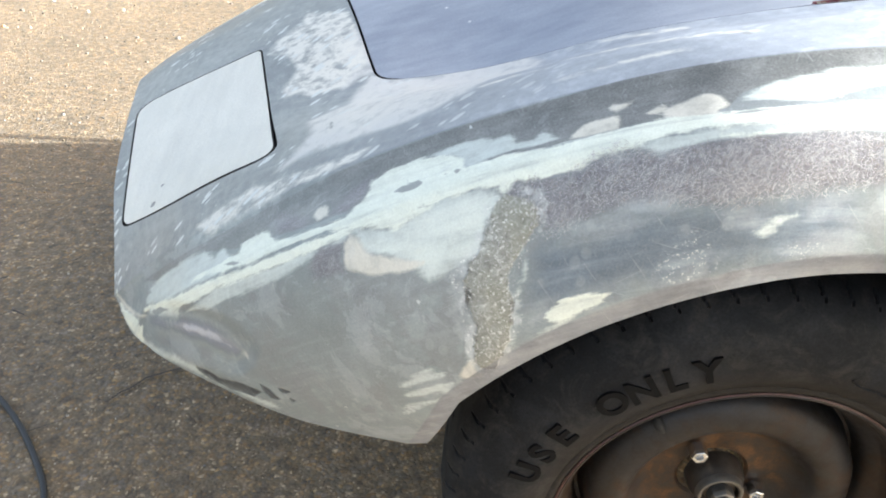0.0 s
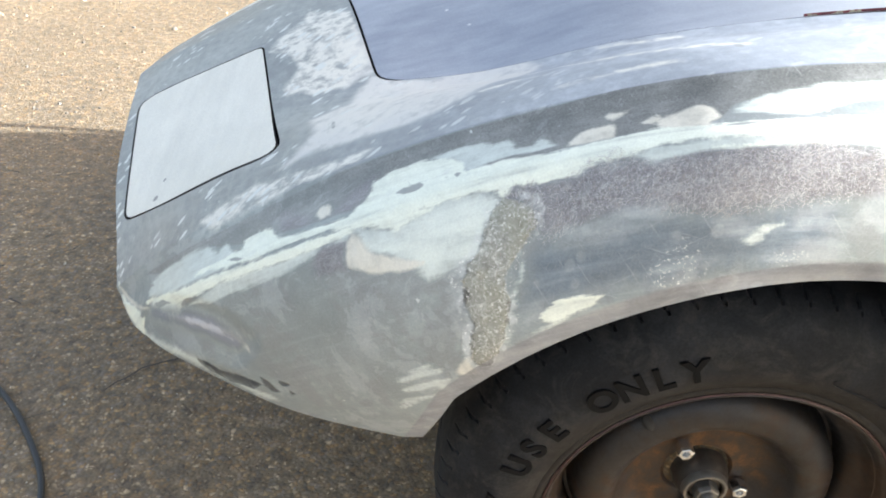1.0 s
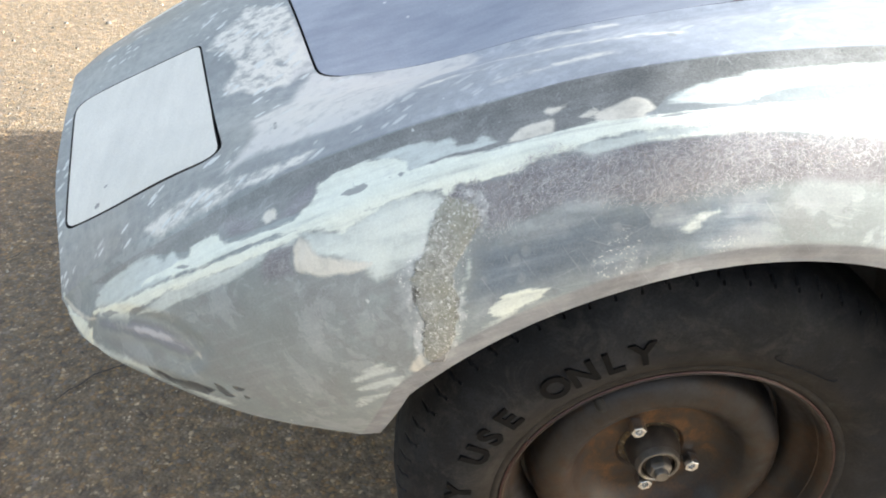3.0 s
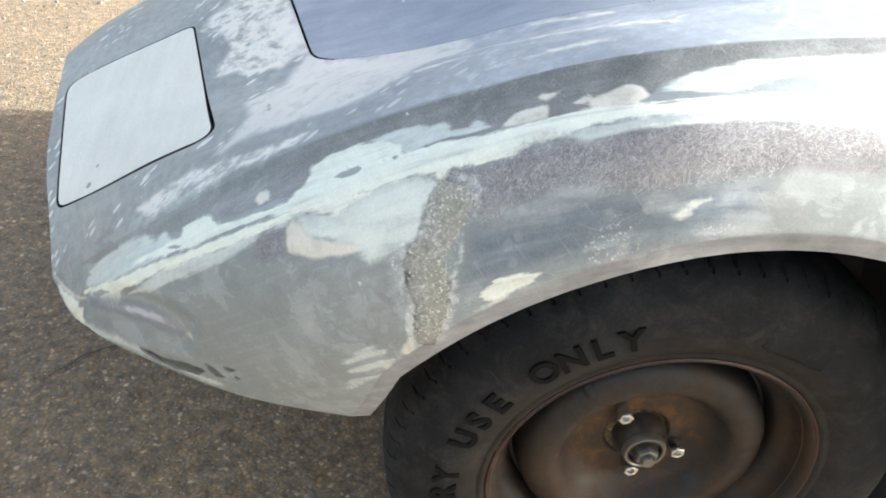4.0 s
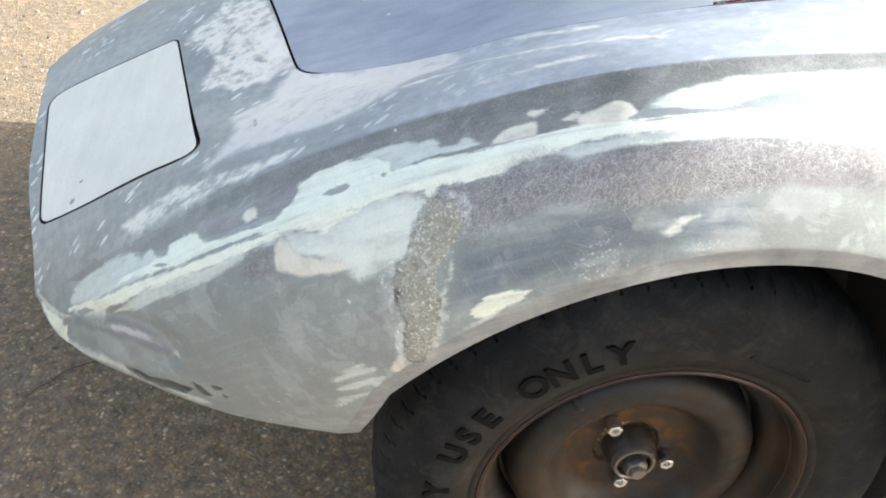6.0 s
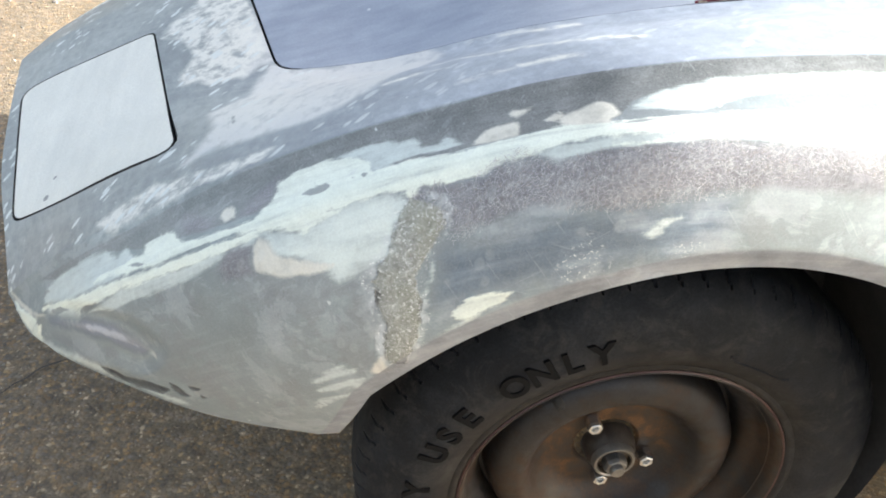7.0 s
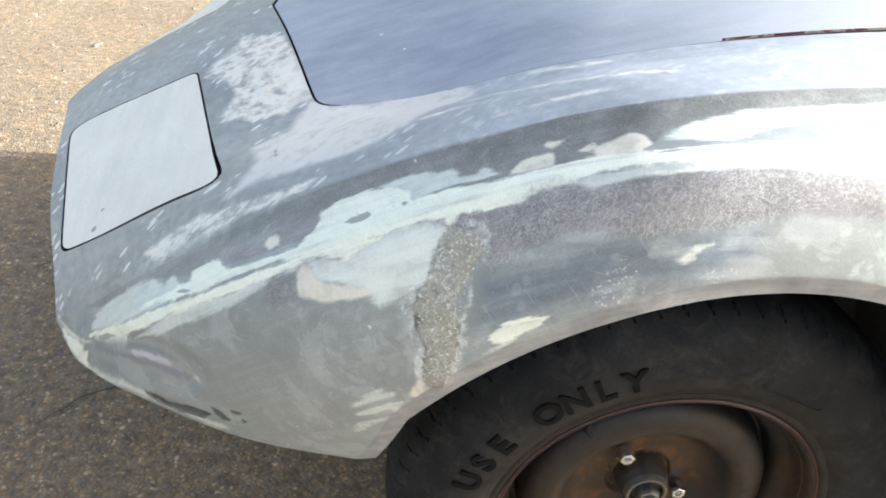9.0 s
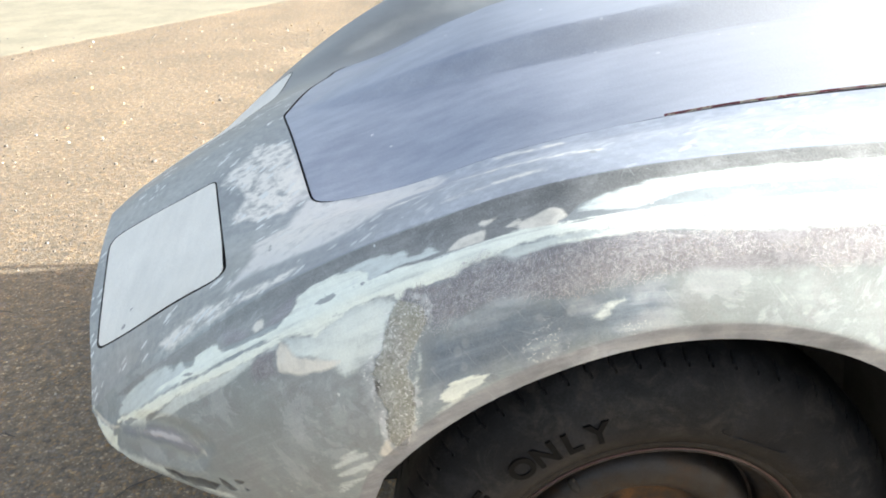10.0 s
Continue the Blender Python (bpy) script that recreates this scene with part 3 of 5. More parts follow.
TAN.append([(-0.4527, -0.0513), (-0.4498, -0.0424), (-0.4422, -0.0408), (-0.4365, -0.0491), (-0.4365, -0.0592), (-0.4455, -0.06)])
TAN.append([(-0.2303, -0.0686), (-0.2178, -0.0497), (-0.2097, -0.047), (-0.1899, -0.0475), (-0.1927, -0.0703), (-0.2075, -0.0708)])
TAN.append([(-0.1597, -0.0647), (-0.156, -0.0521), (-0.1452, -0.0483), (-0.1347, -0.043), (-0.1229, -0.0384), (-0.1138, -0.0461), (-0.1118, -0.06), (-0.1208, -0.0674), (-0.1242, -0.074), (-0.1488, -0.0692)])
TAN.append([(-0.1938, -0.0336), (-0.1899, -0.0304), (-0.1745, -0.0299), (-0.1822, -0.0384), (-0.1899, -0.0393)])
TAN.append([(-0.1708, -0.0531), (-0.156, -0.0451), (-0.156, -0.0532), (-0.1633, -0.0573)])
TAN.append([(-0.3148, -0.2683), (-0.3101, -0.2578), (-0.3008, -0.2488), (-0.3008, -0.2628), (-0.2916, -0.2766), (-0.3055, -0.2743)])
TAN.append([(-0.7283, 0.0001), (-0.7142, -0.0183), (-0.6901, -0.0423), (-0.6706, -0.0607), (-0.6905, -0.046), (-0.7147, -0.0245)])
# tan line painted for the highlight along the hollow's ridge
TAN.append([(-0.6622, -0.0652), (-0.6172, -0.1022), (-0.5722, -0.1338), (-0.5467, -0.151), (-0.5337, -0.169), (-0.5273, -0.1833), (-0.5351, -0.1764), (-0.5503, -0.157), (-0.5773, -0.1375), (-0.6186, -0.1073)])
DARK_BAND = []
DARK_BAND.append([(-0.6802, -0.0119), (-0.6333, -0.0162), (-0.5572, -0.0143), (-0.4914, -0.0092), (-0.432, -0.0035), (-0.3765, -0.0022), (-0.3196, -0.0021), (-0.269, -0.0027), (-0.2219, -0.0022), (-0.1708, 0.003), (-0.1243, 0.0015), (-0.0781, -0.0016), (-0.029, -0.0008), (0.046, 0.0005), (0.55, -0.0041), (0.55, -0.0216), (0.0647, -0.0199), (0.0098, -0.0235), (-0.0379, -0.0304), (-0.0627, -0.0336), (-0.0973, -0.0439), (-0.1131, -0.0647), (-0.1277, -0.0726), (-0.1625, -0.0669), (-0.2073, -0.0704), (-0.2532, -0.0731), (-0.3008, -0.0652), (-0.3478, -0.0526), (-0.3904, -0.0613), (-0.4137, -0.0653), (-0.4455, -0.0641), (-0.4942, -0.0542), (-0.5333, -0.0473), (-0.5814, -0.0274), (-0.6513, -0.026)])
DARK_BAND.append([(-0.1173, -0.2162), (-0.1138, -0.2118), (-0.0998, -0.2106), (-0.0974, -0.2175), (-0.1068, -0.2218)])
CHIP = []
CHIP.append([(-0.3743, -0.0643), (-0.3667, -0.06), (-0.362, -0.0508), (-0.362, -0.0625), (-0.3535, -0.0589), (-0.3477, -0.0669), (-0.3546, -0.0726), (-0.3667, -0.0707)])
CHIP.append([(-0.3335, -0.0671), (-0.3288, -0.0649), (-0.3288, -0.0677), (-0.3335, -0.0703)])
CHIP.append([(-0.3223, -0.0664), (-0.3174, -0.0618), (-0.3147, -0.0676), (-0.3194, -0.0713)])
CHIP.append([(-0.3523, -0.0923), (-0.3476, -0.0917), (-0.3476, -0.0946), (-0.3523, -0.0943)])
CHIP.append([(-0.4455, -0.0701), (-0.4275, -0.0718), (-0.4275, -0.0741), (-0.4429, -0.074)])
CHIP.append([(-0.6635, -0.0607), (-0.6448, -0.066), (-0.6314, -0.0781), (-0.6519, -0.0712)])
CHIP.append([(-0.6158, -0.0885), (-0.6052, -0.0835), (-0.5915, -0.0878), (-0.5986, -0.0936), (-0.6132, -0.0931)])
CHIP.append([(-0.55, -0.0612), (-0.5394, -0.0624), (-0.5271, -0.071), (-0.5368, -0.0694)])
CHIP.append([(-0.122, -0.0761), (-0.0974, -0.0747), (-0.0749, -0.0743), (-0.0998, -0.0797)])
CHIP.append([(-0.0422, -0.0681), (-0.0127, -0.0668), (0.0202, -0.0683), (-0.0151, -0.0714)])
FIBRE = []
FIBRE.append([(-0.2825, -0.1067), (-0.2735, -0.0991), (-0.2559, -0.1021), (-0.2262, -0.1038), (-0.2155, -0.0996), (-0.1978, -0.0977), (-0.1687, -0.1065), (-0.1477, -0.103), (-0.127, -0.1037), (-0.0832, -0.1052), (-0.0379, -0.1033), (-0.0151, -0.1072), (0.55, -0.1065), (0.55, -0.141), (0.015, -0.1447), (-0.036, -0.1425), (-0.0817, -0.1473), (-0.1033, -0.1499), (-0.1262, -0.1513), (-0.1698, -0.1403), (-0.2031, -0.1385), (-0.2304, -0.1448), (-0.2431, -0.1456), (-0.2538, -0.1337), (-0.2603, -0.1163)])
FIBRE.append([(-0.4997, -0.0327), (-0.4877, -0.0262), (-0.4586, -0.0474), (-0.4587, -0.0643), (-0.488, -0.0507)])
FIBRE.append([(-0.4354, -0.0615), (-0.4184, -0.0404), (-0.3952, -0.0267), (-0.3998, -0.055), (-0.4183, -0.0666)])
FIBRE.append([(-0.4512, -0.107), (-0.4475, -0.0958), (-0.432, -0.0943), (-0.4182, -0.0964), (-0.4228, -0.1132), (-0.4181, -0.1255), (-0.4458, -0.1213)])
GLASS = []
GLASS.append([(-0.2825, -0.1067), (-0.2691, -0.1113), (-0.2603, -0.1175), (-0.256, -0.1272), (-0.256, -0.1376), (-0.2647, -0.15), (-0.2691, -0.158), (-0.278, -0.1704), (-0.278, -0.1832), (-0.2735, -0.1966), (-0.2735, -0.2191), (-0.2735, -0.2398), (-0.278, -0.2477), (-0.2825, -0.2693), (-0.2916, -0.2656), (-0.3008, -0.2549), (-0.3029, -0.2342), (-0.3007, -0.2156), (-0.3053, -0.2054), (-0.3099, -0.19), (-0.3099, -0.1774), (-0.3145, -0.1682), (-0.3099, -0.1625), (-0.3099, -0.1543), (-0.3053, -0.1525), (-0.3007, -0.144), (-0.2961, -0.1308), (-0.2916, -0.1177), (-0.287, -0.1108)])
CRUMB = []
CRUMB.append([(-0.1634, -0.2082), (-0.1634, -0.1907), (-0.1524, -0.1816), (-0.1452, -0.1732), (-0.1347, -0.1839), (-0.1242, -0.1987), (-0.1242, -0.209), (-0.1409, -0.2142)])
CRUMB.append([(-0.0743, -0.201), (-0.0666, -0.1927), (-0.0547, -0.1884), (-0.0464, -0.1962), (-0.0587, -0.2033)])
BLUE = []
BLUE.append([(-0.256, -0.1597), (-0.2346, -0.1603), (-0.2018, -0.1554), (-0.1686, -0.15), (-0.1242, -0.1548), (-0.0817, -0.1507), (-0.0335, -0.1565), (-0.0244, -0.1825), (-0.0721, -0.205), (-0.1183, -0.2098), (-0.1634, -0.2119), (-0.2098, -0.2092), (-0.2409, -0.2069), (-0.2647, -0.2044), (-0.2603, -0.1684)])
CREAM = []
CREAM.append([(-0.4831, 0.1856), (-0.4663, 0.1984), (-0.4393, 0.2213), (-0.4271, 0.27), (-0.4143, 0.3144), (-0.3949, 0.3132), (-0.3803, 0.3), (-0.3409, 0.2935), (-0.3047, 0.311), (-0.2542, 0.3173), (-0.2211, 0.3101), (-0.2038, 0.2798), (-0.2151, 0.252), (-0.2555, 0.1799), (-0.2833, 0.1383), (-0.3087, 0.0954), (-0.3361, 0.0707), (-0.3685, 0.0588), (-0.4045, 0.0602), (-0.4419, 0.0634), (-0.4679, 0.0714), (-0.4927, 0.0591), (-0.5067, 0.0552), (-0.4898, 0.08), (-0.4808, 0.1033), (-0.4742, 0.1368)])
CREAM.append([(-0.4435, 0.461), (-0.4246, 0.4113), (-0.4115, 0.3643), (-0.4027, 0.3278), (-0.4219, 0.3161), (-0.4487, 0.2863), (-0.4411, 0.3373), (-0.4551, 0.4053)])
SWIRL = []
SWIRL.append([(-0.563, 0.4963), (-0.5377, 0.5221), (-0.5236, 0.5658), (-0.4581, 0.5294), (-0.4443, 0.4702), (-0.4285, 0.4148), (-0.4229, 0.3509), (-0.4434, 0.2927), (-0.4654, 0.2843), (-0.4883, 0.2766), (-0.5093, 0.2962), (-0.534, 0.2824), (-0.5361, 0.3242), (-0.5185, 0.3605), (-0.5399, 0.4108), (-0.5718, 0.4394)])
SWIRL.append([(-0.5974, 0.0147), (-0.5303, 0.0411), (-0.4639, 0.0267), (-0.4029, 0.0231), (-0.4136, 0.0034), (-0.4738, 0.0008), (-0.5245, -0.0023), (-0.5717, -0.0071)])
FAINT = []
FAINT.append([(-0.3072, -0.1748), (-0.3109, -0.1842), (-0.313, -0.2001), (-0.3053, -0.2115), (-0.3007, -0.2219), (-0.3008, -0.2425), (-0.3072, -0.2332), (-0.3192, -0.2072), (-0.3239, -0.1805), (-0.3192, -0.1659)])
FAINT.append([(-0.1978, -0.1338), (-0.1822, -0.1352), (-0.162, -0.1414), (-0.1597, -0.1525), (-0.1784, -0.1509), (-0.1939, -0.1442)])
FAINT.append([(-0.0743, -0.201), (-0.0627, -0.1874), (-0.0479, -0.1807), (-0.0244, -0.1776), (-0.0169, -0.1919), (-0.0244, -0.2019), (-0.0487, -0.2031)])
FAINT.append([(-0.0601, -0.1669), (-0.0119, -0.1656), (-0.0054, -0.1727), (-0.029, -0.1752), (-0.0547, -0.1723)])
FAINT.append([(-0.2603, -0.2228), (-0.256, -0.2095), (-0.2473, -0.2039), (-0.2473, -0.2157), (-0.2546, -0.2218)])
FAINT.append([(-0.3285, -0.1576), (-0.3192, -0.1519), (-0.3099, -0.1477), (-0.3073, -0.1643), (-0.3126, -0.1702), (-0.322, -0.168)])
FAINT.append([(-0.156, -0.2127), (-0.1429, -0.2133), (-0.1406, -0.2204), (-0.1488, -0.2205)])
FAINT.append([(-0.1452, -0.2046), (-0.1382, -0.2026), (-0.1312, -0.21), (-0.1347, -0.2183), (-0.1417, -0.2154)])
FAINT.append([(-0.0379, -0.213), (-0.0368, -0.2032), (-0.0244, -0.2043), (-0.0244, -0.2175), (-0.0307, -0.2203)])
FAINT.append([(-0.1277, -0.2203), (-0.1208, -0.2166), (-0.1165, -0.2212), (-0.1173, -0.2296)])
FAINT.append([(-0.1242, -0.1597), (-0.1033, -0.1602), (-0.0833, -0.1692), (-0.0998, -0.1733), (-0.1207, -0.1694)])
FAINT.append([(-0.2221, -0.1477), (-0.1939, -0.1482), (-0.1682, -0.1558), (-0.1861, -0.159), (-0.2113, -0.1579)])
FAINT.append([(-0.0666, -0.1593), (-0.0587, -0.154), (-0.0379, -0.1499), (-0.0335, -0.156), (-0.0379, -0.1661), (-0.0506, -0.1632), (-0.0627, -0.1616)])
FAINT.append([(-0.0102, -0.1572), (0.0098, -0.1587), (0.015, -0.1692), (0.0098, -0.1765), (-0.0054, -0.1668)])
WASH.append([(-0.694, -0.072, 0.003), (-0.629, -0.133, 0.003), (-0.569, -0.202, 0.003), (-0.502, -0.269, 0.003)])
WASH.append([(-0.3624, -0.2694, 0.0032), (-0.348, -0.2645, 0.0048), (-0.329, -0.2621, 0.0032)])
WASH.append([(-0.3579, -0.2859, 0.0032), (-0.3387, -0.2817, 0.0048), (-0.3196, -0.2764, 0.0024)])
WASH.append([(-0.3582, -0.3063, 0.004), (-0.3412, -0.3018, 0.004), (-0.3245, -0.2983, 0.0024)])
WASH.append([(-0.3527, -0.2592, 0.0024), (-0.3404, -0.2532, 0.0032)])
WASH.append([(-0.3604, -0.3177, 0.0024), (-0.3477, -0.3093, 0.0024)])
WASH.append([(-0.3306, -0.2765, 0.0032), (-0.315, -0.297, 0.0024)])
CHIP.append([(-0.4336, 0.3078), (-0.4243, 0.315), (-0.4135, 0.317), (-0.4143, 0.3094), (-0.4262, 0.3045)])
CHIP.append([(-0.4532, 0.1553), (-0.4484, 0.1438), (-0.4467, 0.1156), (-0.4513, 0.1234)])
CHIP.append([(-0.05577, 0.09594), (-0.04916, 0.09618), (-0.05016, 0.08103), (-0.05771, 0.08076)])
CHIP.append([(0.02553, 0.05022), (0.03464, 0.05529), (0.03134, 0.04395), (0.02514, 0.04318)])
CHIP.append([(0.04163, 0.05255), (0.04752, 0.04948), (0.04527, 0.03557), (0.03858, 0.03931)])
CHIP.append([(0.03923, 0.01253), (0.04196, 0.006254), (0.04756, 0.0003465), (0.0409, 0.002947)])
CHIP.append([(-0.4011, 0.04697), (-0.3963, 0.05012), (-0.3952, 0.04439), (-0.3997, 0.0424)])
CHIP.append([(-0.673, -0.02862), (-0.665, -0.02927), (-0.6616, -0.03458), (-0.6699, -0.0332)])
FAINT.append([(-0.4033, 0.2558), (-0.3834, 0.2634), (-0.3683, 0.2439), (-0.3796, 0.2149), (-0.3972, 0.2321)])
FAINT.append([(-0.4916, 0.08085), (-0.4716, 0.07861), (-0.4607, 0.06209), (-0.4767, 0.06024)])
SWIRL.append([(-0.2345, 0.1575, 0.0044), (-0.2033, 0.1679, 0.0066), (-0.184, 0.1469, 0.0033)])
SWIRL.append([(-0.2224, 0.04922, 0.0033), (-0.2016, 0.05373, 0.0055), (-0.178, 0.05464, 0.0033)])
SWIRL.append([(-0.1798, 0.139, 0.0044), (-0.1521, 0.1372, 0.0066), (-0.1295, 0.1272, 0.0044)])
SWIRL.append([(-0.1364, 0.2949, 0.0055), (-0.09893, 0.2861, 0.0077), (-0.05546, 0.278, 0.0055)])
SWIRL.append([(-0.2867, 0.1083, 0.0033), (-0.2567, 0.1215, 0.0055), (-0.2285, 0.1154, 0.0033)])
SWIRL.append([(-0.1634, 0.05903, 0.0033), (-0.1332, 0.05981, 0.0055), (-0.1137, 0.05615, 0.0033)])
SWIRL.append([(-0.1169, 0.1228, 0.0066), (-0.07761, 0.1086, 0.0088), (-0.04484, 0.09335, 0.0066)])
HOLE = []
HOLE.append([(-0.603, -0.159), (-0.585, -0.174), (-0.57, -0.192), (-0.538, -0.213), (-0.518, -0.233), (-0.529, -0.238), (-0.56, -0.214), (-0.589, -0.183)])
HOLE.append([(-0.517, -0.221), (-0.507, -0.231), (-0.499, -0.249), (-0.494, -0.255), (-0.505, -0.251), (-0.514, -0.234)])
HOLE.append([(-0.495, -0.235), (-0.481, -0.246), (-0.49, -0.247)])
HOLE.append([(-0.485, -0.255), (-0.475, -0.265), (-0.482, -0.266)])
HOLLOW_SHEEN = []
HOLLOW_SHEEN.append([(-0.666, -0.069, 0.0083), (-0.612, -0.108, 0.012), (-0.568, -0.142, 0.0138), (-0.54, -0.171, 0.0101)])

# ---------------------------------------------------------------- shape of the car body
YC = 0.82          # the car's centre plane
# feature lines from the rear (x = 1.3) forward to the nose, each (x, y, z)
BOTTOM = [(1.3, .045, .2), (.8, .03, .2), (.4, -.033, .22), (.15, -.075, .36), (-.03, -.065, .41), (-.15, -.045, .44),
          (-.28, -.004, .455), (-.43, .043, .450), (-.53, .10, .436), (-.60, .14, .44), (-.66, .185, .436), (-.712, .24, .430)]
FLANK = [(1.3, .012, .6), (.8, -.002, .6), (.4, -.054, .66), (.15, -.0865, .72), (-.03, -.088, .74), (-.15, -.082, .715),
         (-.28, -.055, .645), (-.43, .005, .60), (-.555, .085, .525), (-.62, .135, .497), (-.67, .185, .463), (-.719, .247, .442)]
RIDGE = [(1.3, .035, .84), (.8, .018, .855), (.4, -.028, .866), (.15, -.0525, .866), (-.03, -.048, .860), (-.15, -.034, .838),
         (-.28, .0, .788), (-.43, .046, .702), (-.555, .100, .612), (-.625, .15, .55), (-.682, .205, .488), (-.724, .25, .457)]
CREASE = [(1.3, .095, .87), (.8, .075, .885), (.4, .03, .893), (.15, .022, .892), (-.03, .034, .878), (-.15, .052, .85),
          (-.28, .082, .80), (-.43, .122, .722), (-.555, .165, .640), (-.64, .205, .573), (-.70, .24, .51), (-.733, .262, .472)]
INNER = [(1.3, .22, .90), (.8, .24, .90), (.4, .265, .883), (.15, .295, .857), (-.03, .327, .82), (-.15, .35, .785),
         (-.28, .38, .738), (-.40, .41, .708), (-.53, .42, .664), (-.62, .43, .618), (-.71, .46, .57), (-.795, .5, .525)]
CENTRE = [(1.3, YC, .965), (.8, YC, .955), (.4, YC, .925), (.15, YC, .89), (-.03, YC, .86), (-.15, YC, .835),
          (-.28, YC, .80), (-.43, YC, .752), (-.555, YC, .705), (-.66, YC, .655), (-.76, YC, .605), (-.845, YC, .555)]


def spline(points, u):
    """A natural cubic spline through evenly numbered points, at the numbers u."""
    p = np.asarray(points, float)
    n = len(p)
    a = np.eye(n)
    b = np.zeros_like(p)
    for i in range(1, n - 1):
        a[i, i - 1:i + 2] = 1, 4, 1
        b[i] = 6 * (p[i - 1] - 2 * p[i] + p[i + 1])
    m = np.linalg.solve(a, b)
    i = np.clip(np.floor(u).astype(int), 0, n - 2)
    t = (u - i)[:, None]
    return (m[i] * ((1 - t) ** 3 - (1 - t)) + m[i + 1] * (t ** 3 - t)) / 6 + p[i] * (1 - t) + p[i + 1] * t


def sections(u):
    """The feature lines at the stations u, rear to nose."""
    lines = {k: spline(v, u) for k, v in (("bottom", BOTTOM), ("flank", FLANK), ("ridge", RIDGE), ("crease", CREASE), ("inner", INNER), ("centre", CENTRE))}
    lines["crown"] = lines["crease"] * 0.5 + lines["inner"] * 0.5 + np.array((0, 0, 0.008))
    lines["hood"] = lines["inner"] * 0.5 + lines["centre"] * 0.5 + np.array((0, 0, 0.008))
    return lines


def bulge(x, y):
    """The raised middle of the hood, growing from its front point."""
    edge = YC - 0.02 - 0.2 * (1 - (1 - np.clip((x + 0.44) / 1.0, 0, 1)) ** 3)
    t = np.clip((y - edge) / 0.034 + 0.5, 0, 1)
    g = np.clip((x + 0.44) / 0.6, 0, 1)
    return 0.05 * g * (2 - g) * t * t * (3 - 2 * t)


def skin(u, rows_side, rows_band, rows_top):
    """Points of the half body's skin, stations by rows from the lower edge up to the centre plane."""
    L = sections(u)
    out = []
    for q in np.linspace(0, 2, rows_side, endpoint=False):      # a parabola through three lines
        out.append(L["bottom"] * (q - 1) * (q - 2) / 2 - L["flank"] * q * (q - 2) + L["ridge"] * q * (q - 1) / 2)
    for q in np.linspace(0, 1, rows_band, endpoint=False):
        sag = 4 * q * (1 - q) * 0.004
        out.append(L["ridge"] * (1 - q) + L["crease"] * q + np.array((0, sag * 0.8, -sag)))
    top = np.stack([L[k] for k in ("crease", "crown", "inner", "hood", "centre")])
    flat = top.reshape(5, -1)
    for row in spline(flat, np.linspace(0, 4, rows_top)):
        row = row.reshape(-1, 3).copy()
        row[:, 2] += bulge(row[:, 0], row[:, 1])
        out.append(row)
    out = np.stack(out, 1)
    for _ in range(14):                                          # the filler softens the ridge
        lo, hi = rows_side - 9, rows_side + 10
        out[:, lo:hi] = out[:, lo:hi] * 0.5 + (out[:, lo - 1:hi - 1] + out[:, lo + 1:hi + 1]) * 0.25
    return out


stations = np.concatenate([np.linspace(0, 2, 24, endpoint=False), np.linspace(2, 11, 290)])
GRID = skin(stations, 100, 22, 170)


def rounded(points, radius, n=6):
    """A closed outline in the plan with its corners rounded."""
    out = []
    k = len(points)
    rad = radius if isinstance(radius, (list, tuple)) else [radius] * k
    for i in range(k):
        p, a, b = (np.array(points[j % k], float) for j in (i, i - 1, i + 1))
        da, db = (a - p) / np.linalg.norm(a - p), (b - p) / np.linalg.norm(b - p)
        for t in np.linspace(0, 1, n):
            out.append(p + da * rad[i] * (1 - t) ** 2 + db * rad[i] * t ** 2)
    return np.array(out)


def signed(outline, xy):
    """Distance from points to a closed outline, negative inside."""
    a, b = outline, np.roll(outline, -1, 0)
    best = np.full(len(xy), 1e9)
    inside = np.zeros(len(xy), bool)
    for p, q in zip(a, b):
        d = q - p
        t = np.clip(((xy - p) @ d) / (d @ d + 1e-12), 0, 1)
        best = np.minimum(best, np.hypot(*(xy - p - t[:, None] * d).T))
        cross = (p[1] > xy[:, 1]) != (q[1] > xy[:, 1])
        with np.errstate(divide="ignore", invalid="ignore"):
            xi = (q[0] - p[0]) * (xy[:, 1] - p[1]) / (q[1] - p[1]) + p[0]
        inside ^= cross & (xy[:, 0] < xi)
    return np.where(inside, -best, best)


def cut(points, faces, field):
    """Keeps what lies where the field is below zero, with a clean edge."""
    pts = list(map(tuple, points))
    made = {}
    val = list(field)

    def edge(i, j):
        key = (min(i, j), max(i, j))
        if key not in made:
            t = val[i] / (val[i] - val[j])
            made[key] = len(pts)
            pts.append(tuple(pts[i][k] + t * (pts[j][k] - pts[i][k]) for k in range(len(pts[i]))))
        return made[key]
    out = []
    for f in faces:
        s = [val[i] < 0 for i in f]
        if all(s):
            out.append(f)
        elif any(s):
            poly = []
            for k, i in enumerate(f):
                j = f[(k + 1) % len(f)]
                if s[k]:
                    poly.append(i)
                if s[k] != s[(k + 1) % len(f)]:
                    poly.append(edge(i, j))
            if len(poly) > 2:
                out.append(tuple(poly))
    return np.array(pts), out


def grid_faces(n, m):
    return [(i * m + j, i * m + j + 1, (i + 1) * m + j + 1, (i + 1) * m + j) for i in range(n - 1) for j in range(m - 1)]


